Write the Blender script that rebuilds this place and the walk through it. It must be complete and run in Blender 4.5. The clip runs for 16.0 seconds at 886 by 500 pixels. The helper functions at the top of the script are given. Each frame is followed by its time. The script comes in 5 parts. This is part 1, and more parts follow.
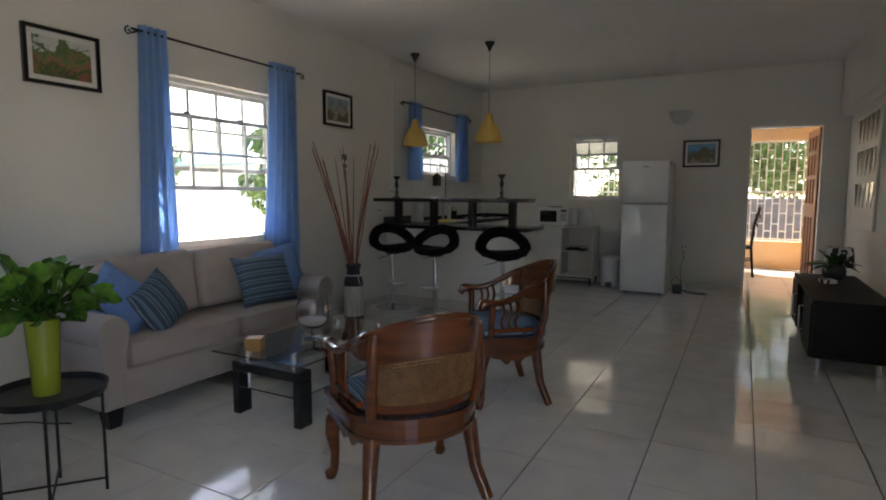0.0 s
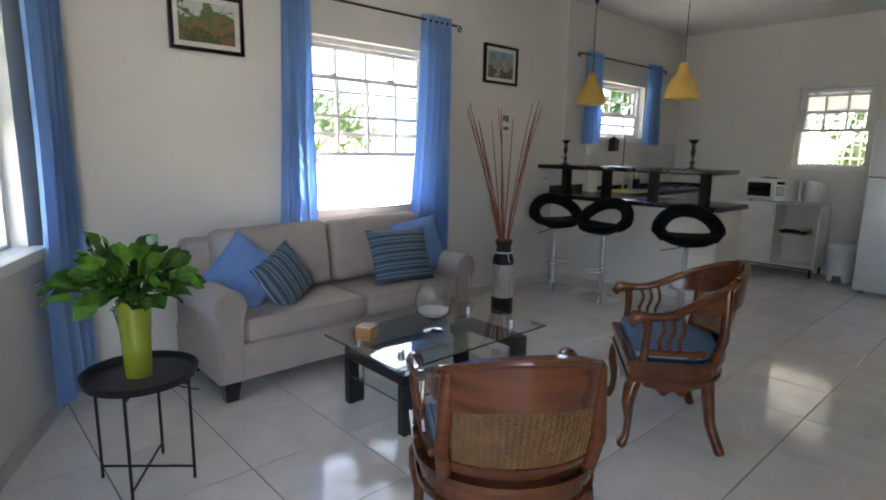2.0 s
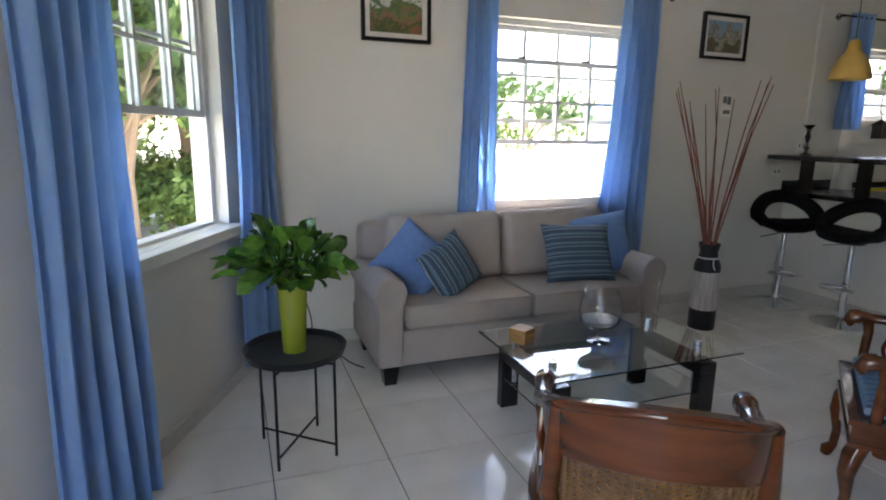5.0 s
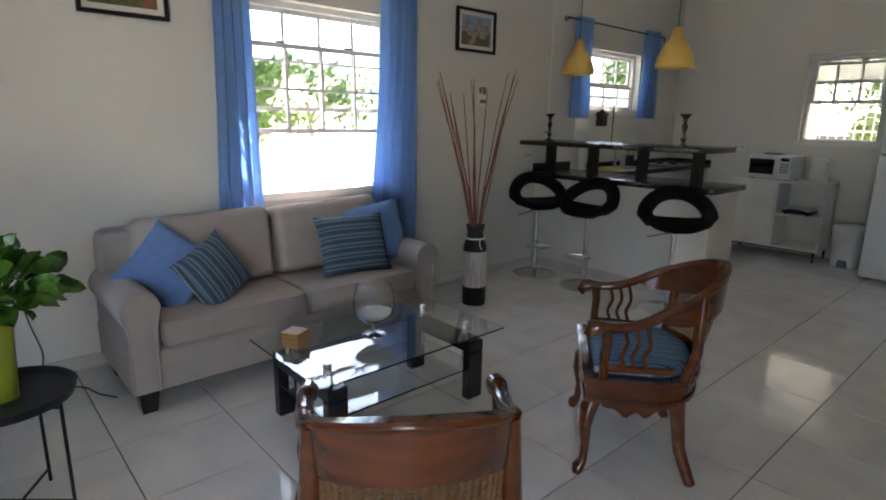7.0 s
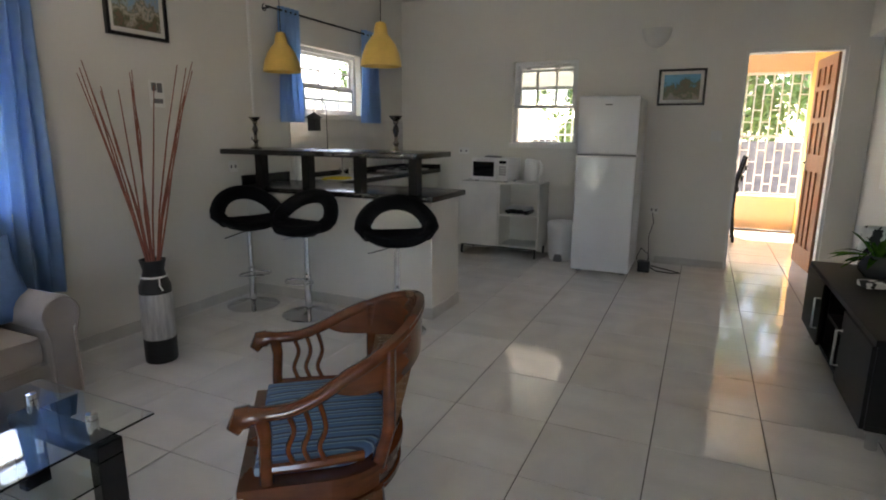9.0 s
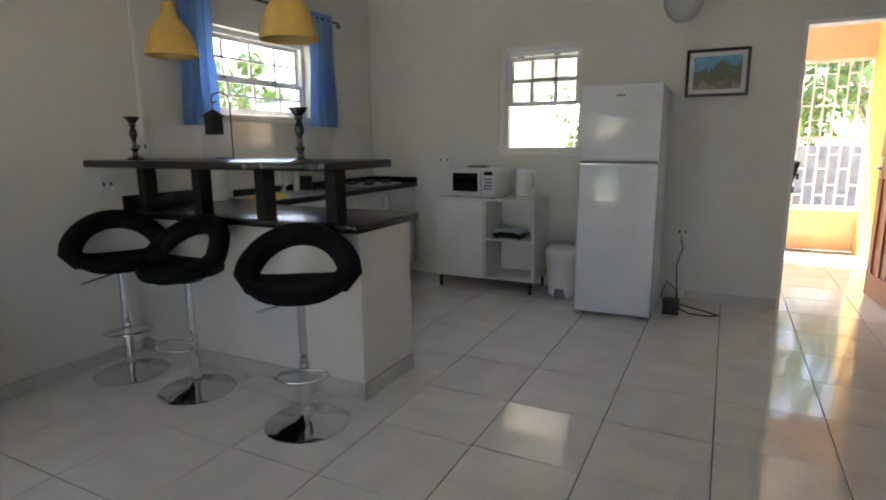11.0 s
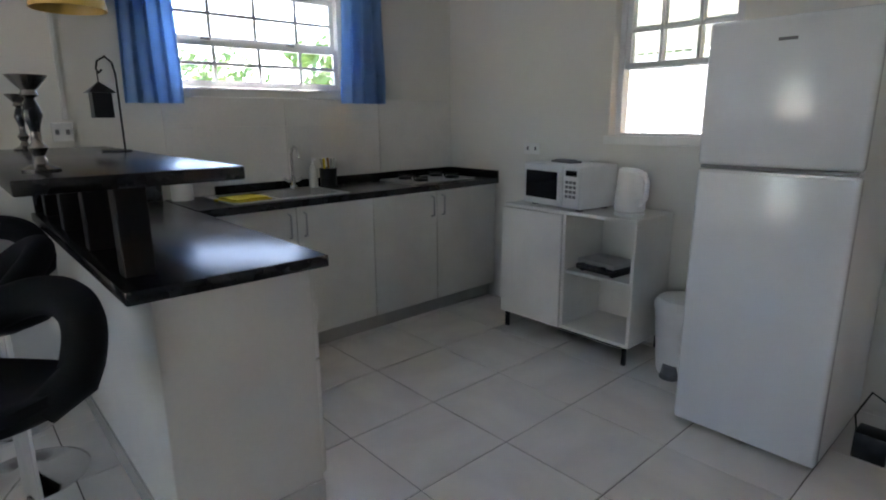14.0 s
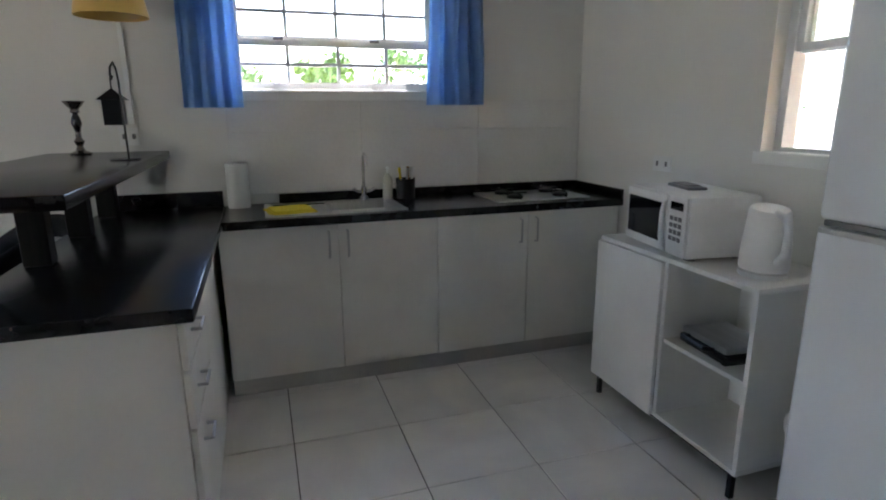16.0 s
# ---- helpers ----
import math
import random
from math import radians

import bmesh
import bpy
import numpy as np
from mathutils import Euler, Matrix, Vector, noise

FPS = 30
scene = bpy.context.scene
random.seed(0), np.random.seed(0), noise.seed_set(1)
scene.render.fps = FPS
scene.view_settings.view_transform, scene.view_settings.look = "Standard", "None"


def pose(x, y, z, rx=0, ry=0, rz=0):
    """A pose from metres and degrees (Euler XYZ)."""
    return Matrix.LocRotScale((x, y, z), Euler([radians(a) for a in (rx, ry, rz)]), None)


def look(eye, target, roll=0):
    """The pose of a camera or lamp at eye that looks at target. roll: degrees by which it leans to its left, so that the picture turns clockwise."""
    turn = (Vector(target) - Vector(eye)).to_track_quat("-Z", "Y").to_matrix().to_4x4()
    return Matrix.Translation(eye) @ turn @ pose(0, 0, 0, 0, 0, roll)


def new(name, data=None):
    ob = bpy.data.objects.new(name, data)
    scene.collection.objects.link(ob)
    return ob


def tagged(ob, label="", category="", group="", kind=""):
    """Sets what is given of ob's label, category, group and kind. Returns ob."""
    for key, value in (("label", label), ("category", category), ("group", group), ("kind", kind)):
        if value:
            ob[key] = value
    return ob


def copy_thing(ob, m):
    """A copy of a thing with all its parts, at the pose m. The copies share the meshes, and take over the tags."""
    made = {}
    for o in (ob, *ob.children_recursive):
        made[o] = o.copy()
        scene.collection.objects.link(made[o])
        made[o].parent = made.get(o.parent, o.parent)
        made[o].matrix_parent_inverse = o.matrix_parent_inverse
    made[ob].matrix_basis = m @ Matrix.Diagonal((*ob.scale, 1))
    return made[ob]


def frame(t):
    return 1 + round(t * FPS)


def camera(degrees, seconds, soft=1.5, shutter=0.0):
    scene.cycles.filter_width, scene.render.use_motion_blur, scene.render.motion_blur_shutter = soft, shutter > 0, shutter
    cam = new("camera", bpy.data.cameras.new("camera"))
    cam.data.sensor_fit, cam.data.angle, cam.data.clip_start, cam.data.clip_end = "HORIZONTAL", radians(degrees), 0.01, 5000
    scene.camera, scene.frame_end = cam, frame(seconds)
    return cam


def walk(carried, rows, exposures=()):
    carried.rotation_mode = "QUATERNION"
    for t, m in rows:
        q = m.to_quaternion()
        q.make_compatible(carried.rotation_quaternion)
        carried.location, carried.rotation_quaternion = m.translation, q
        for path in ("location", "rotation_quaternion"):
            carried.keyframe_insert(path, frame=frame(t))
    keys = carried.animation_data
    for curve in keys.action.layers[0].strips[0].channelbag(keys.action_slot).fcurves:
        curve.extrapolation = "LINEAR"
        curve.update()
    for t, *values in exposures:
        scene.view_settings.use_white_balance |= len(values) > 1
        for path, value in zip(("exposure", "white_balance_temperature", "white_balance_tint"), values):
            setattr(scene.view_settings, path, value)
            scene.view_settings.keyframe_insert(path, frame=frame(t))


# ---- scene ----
cam = camera(76.7, 16.0, soft=1.95)
PATH = [
    (0, (0.518, 1.616, 1.217), (-0.42, 3.371, 1.02), 0.2),
    (0.5, (0.429, 1.808, 1.293), (-0.568, 3.529, 1.082), 0.5),
    (1, (0.432, 2.006, 1.268), (-0.737, 3.61, 1.019), 0.3),
    (1.1, (0.431, 2.032, 1.271), (-0.785, 3.594, 0.984), 0.5),
    (1.5, (0.419, 2.147, 1.311), (-0.919, 3.598, 0.987), 1.0),
    (2, (0.414, 2.251, 1.305), (-1.036, 3.582, 0.951), 1.0),
    (2.5, (0.356, 2.366, 1.295), (-1.22, 3.542, 0.93), 0.9),
    (3, (0.354, 2.471, 1.305), (-1.383, 3.379, 0.905), 0.8),
    (3.2, (0.376, 2.534, 1.314), (-1.427, 3.297, 0.903), 0.7),
    (5.3, (0.353, 2.576, 1.297), (-1.48, 3.264, 0.892), 0.8),
    (5.5, (0.334, 2.572, 1.29), (-1.474, 3.324, 0.884), 0.9),
    (6, (0.333, 2.604, 1.279), (-1.408, 3.498, 0.866), 1.1),
    (6.5, (0.371, 2.673, 1.295), (-1.274, 3.726, 0.865), 1.1),
    (7, (0.344, 2.726, 1.346), (-1.109, 4.025, 0.893), 0.9),
    (7.5, (0.275, 2.848, 1.305), (-0.91, 4.405, 0.889), 0.8),
    (8, (0.268, 3.031, 1.268), (-0.655, 4.758, 0.859), 0.6),
    (8.5, (0.249, 3.238, 1.24), (-0.565, 5.019, 0.831), 0.4),
    (9, (0.26, 3.477, 1.32), (-0.552, 5.257, 0.904), 0.4),
    (9.5, (0.219, 3.764, 1.272), (-0.567, 5.553, 0.844), 0.2),
    (10, (0.198, 4.125, 1.267), (-0.587, 5.918, 0.852), 0.3),
    (10.2, (0.181, 4.258, 1.256), (-0.621, 6.045, 0.855), 0.0),
    (12.3, (0.117, 5.54, 1.263), (-0.969, 7.169, 0.855), 0.4),
    (12.5, (0.134, 5.658, 1.287), (-1.004, 7.244, 0.853), 0.1),
    (13, (0.109, 5.95, 1.277), (-1.123, 7.461, 0.832), -0.4),
    (13.5, (0.131, 6.25, 1.309), (-1.188, 7.684, 0.856), -0.2),
    (14, (0.17, 6.543, 1.307), (-1.276, 7.845, 0.845), -0.4),
    (14.5, (0.195, 6.789, 1.309), (-1.347, 7.976, 0.848), -0.2),
    (15, (0.148, 7.061, 1.325), (-1.499, 8.097, 0.865), -0.1),
    (15.5, (0.082, 7.327, 1.327), (-1.666, 8.185, 0.869), -0.0),
    (16, (0.09, 7.617, 1.351), (-1.759, 8.214, 0.876), -0.4),
]
walk(cam, [(t, look(eye, target, roll)) for t, eye, target, roll in PATH],
     exposures=((0.0, 2.55, 7250, 19), (0.5, 3.14, 7150, 18), (1.2, 3.62, 6900, 17), (2.5, 3.37, 6800, 18), (5.5, 3.32, 6950, 18), (6.5, 3.08, 7050, 18), (7.5, 3.42, 7050, 18), (9.0, 3.48, 7250, 19), (10.0, 3.63, 7300, 18), (12.5, 3.67, 6400, 18), (16.0, 3.9, 6450, 18)))

# ---- world and light ----
world = bpy.data.worlds.new("sky")
scene.world = world
world.use_nodes = True
wn = world.node_tree.nodes
sky = wn.new("ShaderNodeTexSky")
sky.sky_type, sky.sun_disc = "NISHITA", False
SUN_FROM = Vector((-0.42, 0.70, 1.05)).normalized()
sky.sun_elevation = math.asin(SUN_FROM.z)
sky.sun_rotation = math.atan2(SUN_FROM.x, SUN_FROM.y)
world.node_tree.links.new(sky.outputs[0], wn["Background"].inputs[0])
wn["Background"].inputs[1].default_value = 0.15
sun = new("sun", bpy.data.lights.new("sun", "SUN"))
sun.data.energy, sun.data.angle, sun.data.color = 5.0, radians(0.5), (1.0, 0.95, 0.88)
sun.matrix_world = look(SUN_FROM * 30, (0, 0, 0))
entry = new("entry_fill", bpy.data.lights.new("entry_fill", "AREA"))   # fill lamp added in an unseen, assumed entrance opening behind the walk
entry.data.shape, entry.data.size, entry.data.size_y = "RECTANGLE", 1.05, 2.0
entry.data.energy, entry.data.color = 0.3, (0.97, 0.98, 1.0)
entry.matrix_world = look((1.54, 1.33, 1.05), (0.54, 1.33, 1.05))


# ---- materials ----
def material(name, color, rough=0.5, metal=0.0, color2=None, scale=6.0, bump=0.0, bump_scale=60.0, random_v=0.0, coat=0.0,
             detail=4.0, stretch=(1, 1, 1), fine=0.06, transmission=0.0, rough_var=0.0):
    m = bpy.data.materials.new(name)
    m.use_nodes = True
    nt = m.node_tree
    N, L = nt.nodes, nt.links
    b = N["Principled BSDF"]
    b.inputs["Roughness"].default_value, b.inputs["Metallic"].default_value = rough, metal
    b.inputs["Coat Weight"].default_value = coat
    b.inputs["Transmission Weight"].default_value = transmission
    tc = N.new("ShaderNodeTexCoord")
    mp = N.new("ShaderNodeMapping")
    mp.inputs["Scale"].default_value = stretch
    L.new(tc.outputs["Object"], mp.inputs["Vector"])
    n1 = N.new("ShaderNodeTexNoise")
    n1.inputs["Scale"].default_value, n1.inputs["Detail"].default_value = scale, detail
    L.new(mp.outputs[0], n1.inputs["Vector"])
    ramp = N.new("ShaderNodeValToRGB")
    ramp.color_ramp.elements[0].position, ramp.color_ramp.elements[1].position = 0.35, 0.65
    c2 = color2 or tuple(c * 0.88 for c in color)
    ramp.color_ramp.elements[0].color, ramp.color_ramp.elements[1].color = (*c2, 1), (*color, 1)
    L.new(n1.outputs["Fac"], ramp.inputs[0])
    n2 = N.new("ShaderNodeTexNoise")
    n2.inputs["Scale"].default_value, n2.inputs["Detail"].default_value = bump_scale, 3
    L.new(mp.outputs[0], n2.inputs["Vector"])
    hsv = N.new("ShaderNodeHueSaturation")
    L.new(ramp.outputs[0], hsv.inputs["Color"])
    mr = N.new("ShaderNodeMapRange")
    mr.inputs["To Min"].default_value, mr.inputs["To Max"].default_value = 1 - fine, 1 + fine
    L.new(n2.outputs["Fac"], mr.inputs[0])
    last = mr.outputs[0]
    if random_v:
        oi = N.new("ShaderNodeObjectInfo")
        m2 = N.new("ShaderNodeMapRange")
        m2.inputs["To Min"].default_value, m2.inputs["To Max"].default_value = 1 - random_v, 1 + random_v
        L.new(oi.outputs["Random"], m2.inputs[0])
        mul = N.new("ShaderNodeMath")
        mul.operation = "MULTIPLY"
        L.new(last, mul.inputs[0]), L.new(m2.outputs[0], mul.inputs[1])
        last = mul.outputs[0]
    L.new(last, hsv.inputs["Value"])
    L.new(hsv.outputs[0], b.inputs["Base Color"])
    if rough_var:
        m3 = N.new("ShaderNodeMapRange")
        m3.inputs["To Min"].default_value, m3.inputs["To Max"].default_value = max(0.01, rough - rough_var), rough + rough_var
        L.new(n1.outputs["Fac"], m3.inputs[0])
        L.new(m3.outputs[0], b.inputs["Roughness"])
    if bump:
        bp = N.new("ShaderNodeBump")
        bp.inputs["Strength"].default_value, bp.inputs["Distance"].default_value = bump, 0.004
        L.new(n2.outputs["Fac"], bp.inputs["Height"])
        L.new(bp.outputs[0], b.inputs["Normal"])
    return m


def stripes(name, colors, period, axis="X", rough=0.85):
    """Woven stripes across one local axis; colors as (position, colour)."""
    m = material(name, colors[0][1], rough, bump=0.3, bump_scale=300)
    N, L = m.node_tree.nodes, m.node_tree.links
    tc = N.new("ShaderNodeTexCoord")
    sp = N.new("ShaderNodeSeparateXYZ")
    L.new(tc.outputs["Object"], sp.inputs[0])
    mod = N.new("ShaderNodeMath")
    mod.operation = "DIVIDE"
    L.new(sp.outputs[axis], mod.inputs[0])
    mod.inputs[1].default_value = period
    fr = N.new("ShaderNodeMath")
    fr.operation = "FRACT"
    L.new(mod.outputs[0], fr.inputs[0])
    rp = N.new("ShaderNodeValToRGB")
    rp.color_ramp.interpolation = "CONSTANT"
    while len(rp.color_ramp.elements) < len(colors):
        rp.color_ramp.elements.new(0.5)
    for e, (p, c) in zip(rp.color_ramp.elements, colors):
        e.position, e.color = p, (*c, 1)
    L.new(fr.outputs[0], rp.inputs[0])
    L.new(rp.outputs[0], N["Principled BSDF"].inputs["Base Color"])
    return m


def glass_material(name, rough=0.0, tint=(1, 1, 1)):
    m = bpy.data.materials.new(name)
    m.use_nodes = True
    b = m.node_tree.nodes["Principled BSDF"]
    b.inputs["Base Color"].default_value = (*tint, 1)
    b.inputs["Transmission Weight"].default_value, b.inputs["Roughness"].default_value = 1.0, rough
    b.inputs["IOR"].default_value = 1.45
    return m


def pane_material(name):
    """Thin window glass: clear with a weak gloss."""
    m = bpy.data.materials.new(name)
    m.use_nodes = True
    N, L = m.node_tree.nodes, m.node_tree.links
    N.remove(N["Principled BSDF"])
    tr, gl, mx = N.new("ShaderNodeBsdfTransparent"), N.new("ShaderNodeBsdfGlossy"), N.new("ShaderNodeMixShader")
    tr.inputs[0].default_value = (0.94, 0.96, 0.95, 1)
    gl.inputs["Roughness"].default_value = 0.02
    mx.inputs[0].default_value = 0.06
    L.new(tr.outputs[0], mx.inputs[1]), L.new(gl.outputs[0], mx.inputs[2])
    L.new(mx.outputs[0], N["Material Output"].inputs["Surface"])
    return m


WALL = material("wall_paint", (0.71, 0.695, 0.655), 0.5, color2=(0.67, 0.655, 0.615), scale=1.2, bump=0.15, bump_scale=90, fine=0.02)
CEIL = material("ceiling_paint", (0.74, 0.73, 0.71), 0.7, color2=(0.69, 0.68, 0.66), scale=0.9, bump=0.1, bump_scale=50, fine=0.02)
WHITE = material("white_gloss_paint", (0.8, 0.8, 0.78), 0.35, scale=2, fine=0.03)
ALU = material("white_aluminium", (0.72, 0.73, 0.74), 0.4, scale=8, fine=0.03)
TILE = material("polished_tile", (0.79, 0.77, 0.735), 0.085, color2=(0.70, 0.68, 0.655), scale=2.6, random_v=0.035, detail=9, stretch=(1, 2.2, 1), fine=0.015, rough_var=0.03)
GROUT = material("grout", (0.13, 0.12, 0.11), 0.9, bump=0.3)
BASE = material("baseboard_tile", (0.60, 0.585, 0.55), 0.2, scale=4)
YELLOW = material("yellow_wall", (0.76, 0.46, 0.12), 0.7, color2=(0.72, 0.42, 0.10), scale=1.5, bump=0.15)
PEACH = material("peach_wall", (0.76, 0.52, 0.31), 0.7, scale=1.5, bump=0.15)
CURTAIN = material("blue_curtain", (0.38, 0.58, 0.85), 0.8, color2=(0.34, 0.54, 0.81), scale=20, bump=0.25, bump_scale=500, fine=0.08)
nt = CURTAIN.node_tree
tl_, mx_ = nt.nodes.new("ShaderNodeBsdfTranslucent"), nt.nodes.new("ShaderNodeMixShader")
tl_.inputs[0].default_value, mx_.inputs[0].default_value = (0.14, 0.33, 0.75, 1), 0.25
nt.links.new(nt.nodes["Principled BSDF"].outputs[0], mx_.inputs[1]), nt.links.new(tl_.outputs[0], mx_.inputs[2])
nt.links.new(mx_.outputs[0], nt.nodes["Material Output"].inputs["Surface"])
SOFA = material("sofa_fabric", (0.385, 0.335, 0.308), 0.92, color2=(0.36, 0.312, 0.286), scale=9, bump=0.5, bump_scale=650, fine=0.09)
BLUECUSH = material("blue_cushion", (0.12, 0.22, 0.44), 0.9, scale=30, bump=0.3, bump_scale=500, fine=0.1)
WOOD = material("red_brown_wood", (0.145, 0.043, 0.012), 0.15, color2=(0.085, 0.023, 0.007), scale=3, stretch=(1.5, 1.5, 9), bump=0.02, bump_scale=30, coat=0.4, fine=0.12, rough_var=0.05, detail=8)
CANE = material("cane", (0.24, 0.125, 0.048), 0.45, color2=(0.15, 0.075, 0.028), scale=25, bump=0.3, bump_scale=200)
BLACKLAC = material("black_lacquer", (0.012, 0.012, 0.013), 0.22, scale=8, fine=0.2, coat=0.2)
BLACKMET = material("black_metal", (0.015, 0.015, 0.016), 0.42, metal=0.3, scale=20, bump=0.1)
BLACKTOP = material("black_counter", (0.020, 0.017, 0.016), 0.25, color2=(0.011, 0.010, 0.010), scale=14, fine=0.12, rough_var=0.02)
BLACKCLOTH = material("black_seat", (0.006, 0.006, 0.007), 0.85, scale=30, bump=0.4, bump_scale=400, fine=0.2)
CHROME = material("chrome", (0.75, 0.75, 0.76), 0.09, metal=1.0, scale=4, fine=0.02)
STEEL = material("brushed_steel", (0.55, 0.55, 0.55), 0.28, metal=1.0, scale=6, stretch=(1, 12, 1), fine=0.08)
CABINET = material("cabinet_white", (0.81, 0.795, 0.75), 0.42, scale=2.5, fine=0.03)
PANEL = material("peninsula_paint", (0.75, 0.73, 0.68), 0.5, scale=1.4, bump=0.1, fine=0.03)
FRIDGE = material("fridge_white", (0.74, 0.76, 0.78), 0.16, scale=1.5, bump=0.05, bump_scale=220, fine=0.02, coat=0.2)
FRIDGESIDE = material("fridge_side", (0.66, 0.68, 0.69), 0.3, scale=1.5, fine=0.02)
PLASTIC = material("white_plastic", (0.78, 0.78, 0.77), 0.3, scale=5, fine=0.03)
GREYPL = material("grey_plastic", (0.16, 0.16, 0.17), 0.4, scale=10)
DARKGLASS = material("dark_glass", (0.01, 0.01, 0.012), 0.06, scale=5)
SHADE = material("yellow_shade", (0.80, 0.52, 0.13), 0.35, scale=8, fine=0.04)
LIME = material("lime_glaze", (0.25, 0.29, 0.03), 0.16, color2=(0.21, 0.25, 0.025), scale=5, coat=0.3)
LEAF = material("leaf_green", (0.022, 0.085, 0.014), 0.24, color2=(0.085, 0.19, 0.025), scale=16, random_v=0.3, bump=0.2, bump_scale=60)
GARDENLEAF = material("garden_leaf", (0.11, 0.19, 0.045), 0.6, color2=(0.065, 0.125, 0.03), scale=2.0)
GARDENLEAF2 = material("garden_leaf_light", (0.17, 0.24, 0.06), 0.6, color2=(0.09, 0.16, 0.035), scale=2.0)
BARK = material("bark", (0.28, 0.21, 0.15), 0.9, scale=12, bump=0.6, bump_scale=40)
VASEBLACK = material("vase_black", (0.015, 0.012, 0.012), 0.5, scale=12, bump=0.5, bump_scale=90)
VASEWHITE = material("vase_white", (0.62, 0.60, 0.58), 0.6, color2=(0.42, 0.40, 0.39), scale=22, stretch=(2, 2, 0.25), bump=0.5, bump_scale=90)
STICK = material("stick_red", (0.25, 0.075, 0.045), 0.6, color2=(0.17, 0.05, 0.03), scale=14, bump=0.3)
CUBEWOOD = material("honey_wood", (0.42, 0.24, 0.09), 0.5, color2=(0.33, 0.17, 0.06), scale=10, stretch=(1, 1, 6))
YCLOTH = material("yellow_cloth", (0.72, 0.55, 0.03), 0.9, scale=40, bump=0.4, bump_scale=300)
PEWTER = material("pewter", (0.27, 0.245, 0.22), 0.2, metal=0.9, scale=15, fine=0.15)
DOORWOOD = material("door_wood", (0.36, 0.15, 0.065), 0.4, color2=(0.26, 0.10, 0.045), scale=5, stretch=(8, 8, 1), fine=0.1)
TVWOOD = material("black_brown_wood", (0.012, 0.009, 0.008), 0.5, color2=(0.007, 0.006, 0.005), scale=8, stretch=(1, 6, 1))
SAND = material("pale_ground", (0.56, 0.52, 0.44), 0.95, color2=(0.42, 0.41, 0.30), scale=0.5, bump=0.6, bump_scale=8, fine=0.12)
GRASS = material("dry_grass", (0.22, 0.27, 0.09), 0.95, color2=(0.33, 0.33, 0.16), scale=0.7, bump=0.6, bump_scale=20, fine=0.2)
OUTWALL = material("white_garden_wall", (0.75, 0.73, 0.68), 0.85, color2=(0.64, 0.62, 0.57), scale=1.5, bump=0.3)
GREYSTONE = material("grey_stone", (0.22, 0.20, 0.19), 0.9, color2=(0.13, 0.12, 0.12), scale=4, bump=0.6, bump_scale=15)
ROOFBLUE = material("blue_roof", (0.16, 0.32, 0.50), 0.6, scale=3)
LIMEPOST = material("lime_post", (0.30, 0.36, 0.07), 0.6, scale=3)
BLUESTRIPE = stripes("blue_stripe", ((0, (0.07, 0.16, 0.30)), (0.22, (0.22, 0.36, 0.47)), (0.30, (0.045, 0.09, 0.17)), (0.45, (0.10, 0.21, 0.36)), (0.62, (0.25, 0.37, 0.43)), (0.68, (0.035, 0.06, 0.12)), (0.85, (0.08, 0.18, 0.33))), 0.05)
TEALSTRIPE = stripes("teal_stripe", ((0, (0.04, 0.065, 0.10)), (0.28, (0.075, 0.12, 0.155)), (0.40, (0.25, 0.30, 0.31)), (0.45, (0.035, 0.055, 0.085)), (0.62, (0.085, 0.14, 0.20)), (0.80, (0.20, 0.27, 0.22)), (0.85, (0.04, 0.08, 0.14))), 0.058, "Z")
for dull in (BLACKCLOTH, TVWOOD):      # little sheen on cloth and stained wood
    dull.node_tree.nodes["Principled BSDF"].inputs["Specular IOR Level"].default_value = 0.22
MAT_PAPER = material("picture_mount", (0.74, 0.73, 0.70), 0.8, scale=6)
PANE = pane_material("window_glass")
GLASS = glass_material("clear_glass")
TABLEGLASS = glass_material("table_glass", 0.0, (0.90, 0.96, 0.95))


def painting_material(name, seedv, half, colors):
    """Loose watercolour: blotches whose palette runs from the bottom of the sheet to the sky; half: half its height."""
    m = material(name, colors[0], 0.35, scale=32, fine=0.1)
    N, L = m.node_tree.nodes, m.node_tree.links
    tc, sp, mp, nz, nf, ad, a2, rp = (N.new("ShaderNode" + k) for k in ("TexCoord", "SeparateXYZ", "Mapping", "TexNoise", "TexNoise", "Math", "Math", "ValToRGB"))
    L.new(tc.outputs["Object"], sp.inputs[0])
    mp.inputs["Location"].default_value = (seedv, seedv * 0.7, seedv * 1.9)
    L.new(tc.outputs["Object"], mp.inputs["Vector"])
    for n, sc, d in ((nz, 13, 2.0), (nf, 60, 5.0)):
        n.inputs["Scale"].default_value, n.inputs["Detail"].default_value = sc, d
        L.new(mp.outputs[0], n.inputs["Vector"])
    ad.operation = a2.operation = "MULTIPLY_ADD"
    L.new(sp.outputs["Z"], ad.inputs[0])
    ad.inputs[1].default_value = 0.30 / half
    L.new(nz.outputs[0], ad.inputs[2])
    L.new(nf.outputs[0], a2.inputs[0])
    a2.inputs[1].default_value = 0.5
    L.new(ad.outputs[0], a2.inputs[2])
    while len(rp.color_ramp.elements) < len(colors):
        rp.color_ramp.elements.new(0.5)
    for i, (e, c) in enumerate(zip(rp.color_ramp.elements, colors)):
        e.position, e.color = 0.42 + 0.66 * i / len(colors), (*c, 1)
    L.new(a2.outputs[0], rp.inputs[0])
    L.new(rp.outputs[0], N["Principled BSDF"].inputs["Base Color"])
    return m


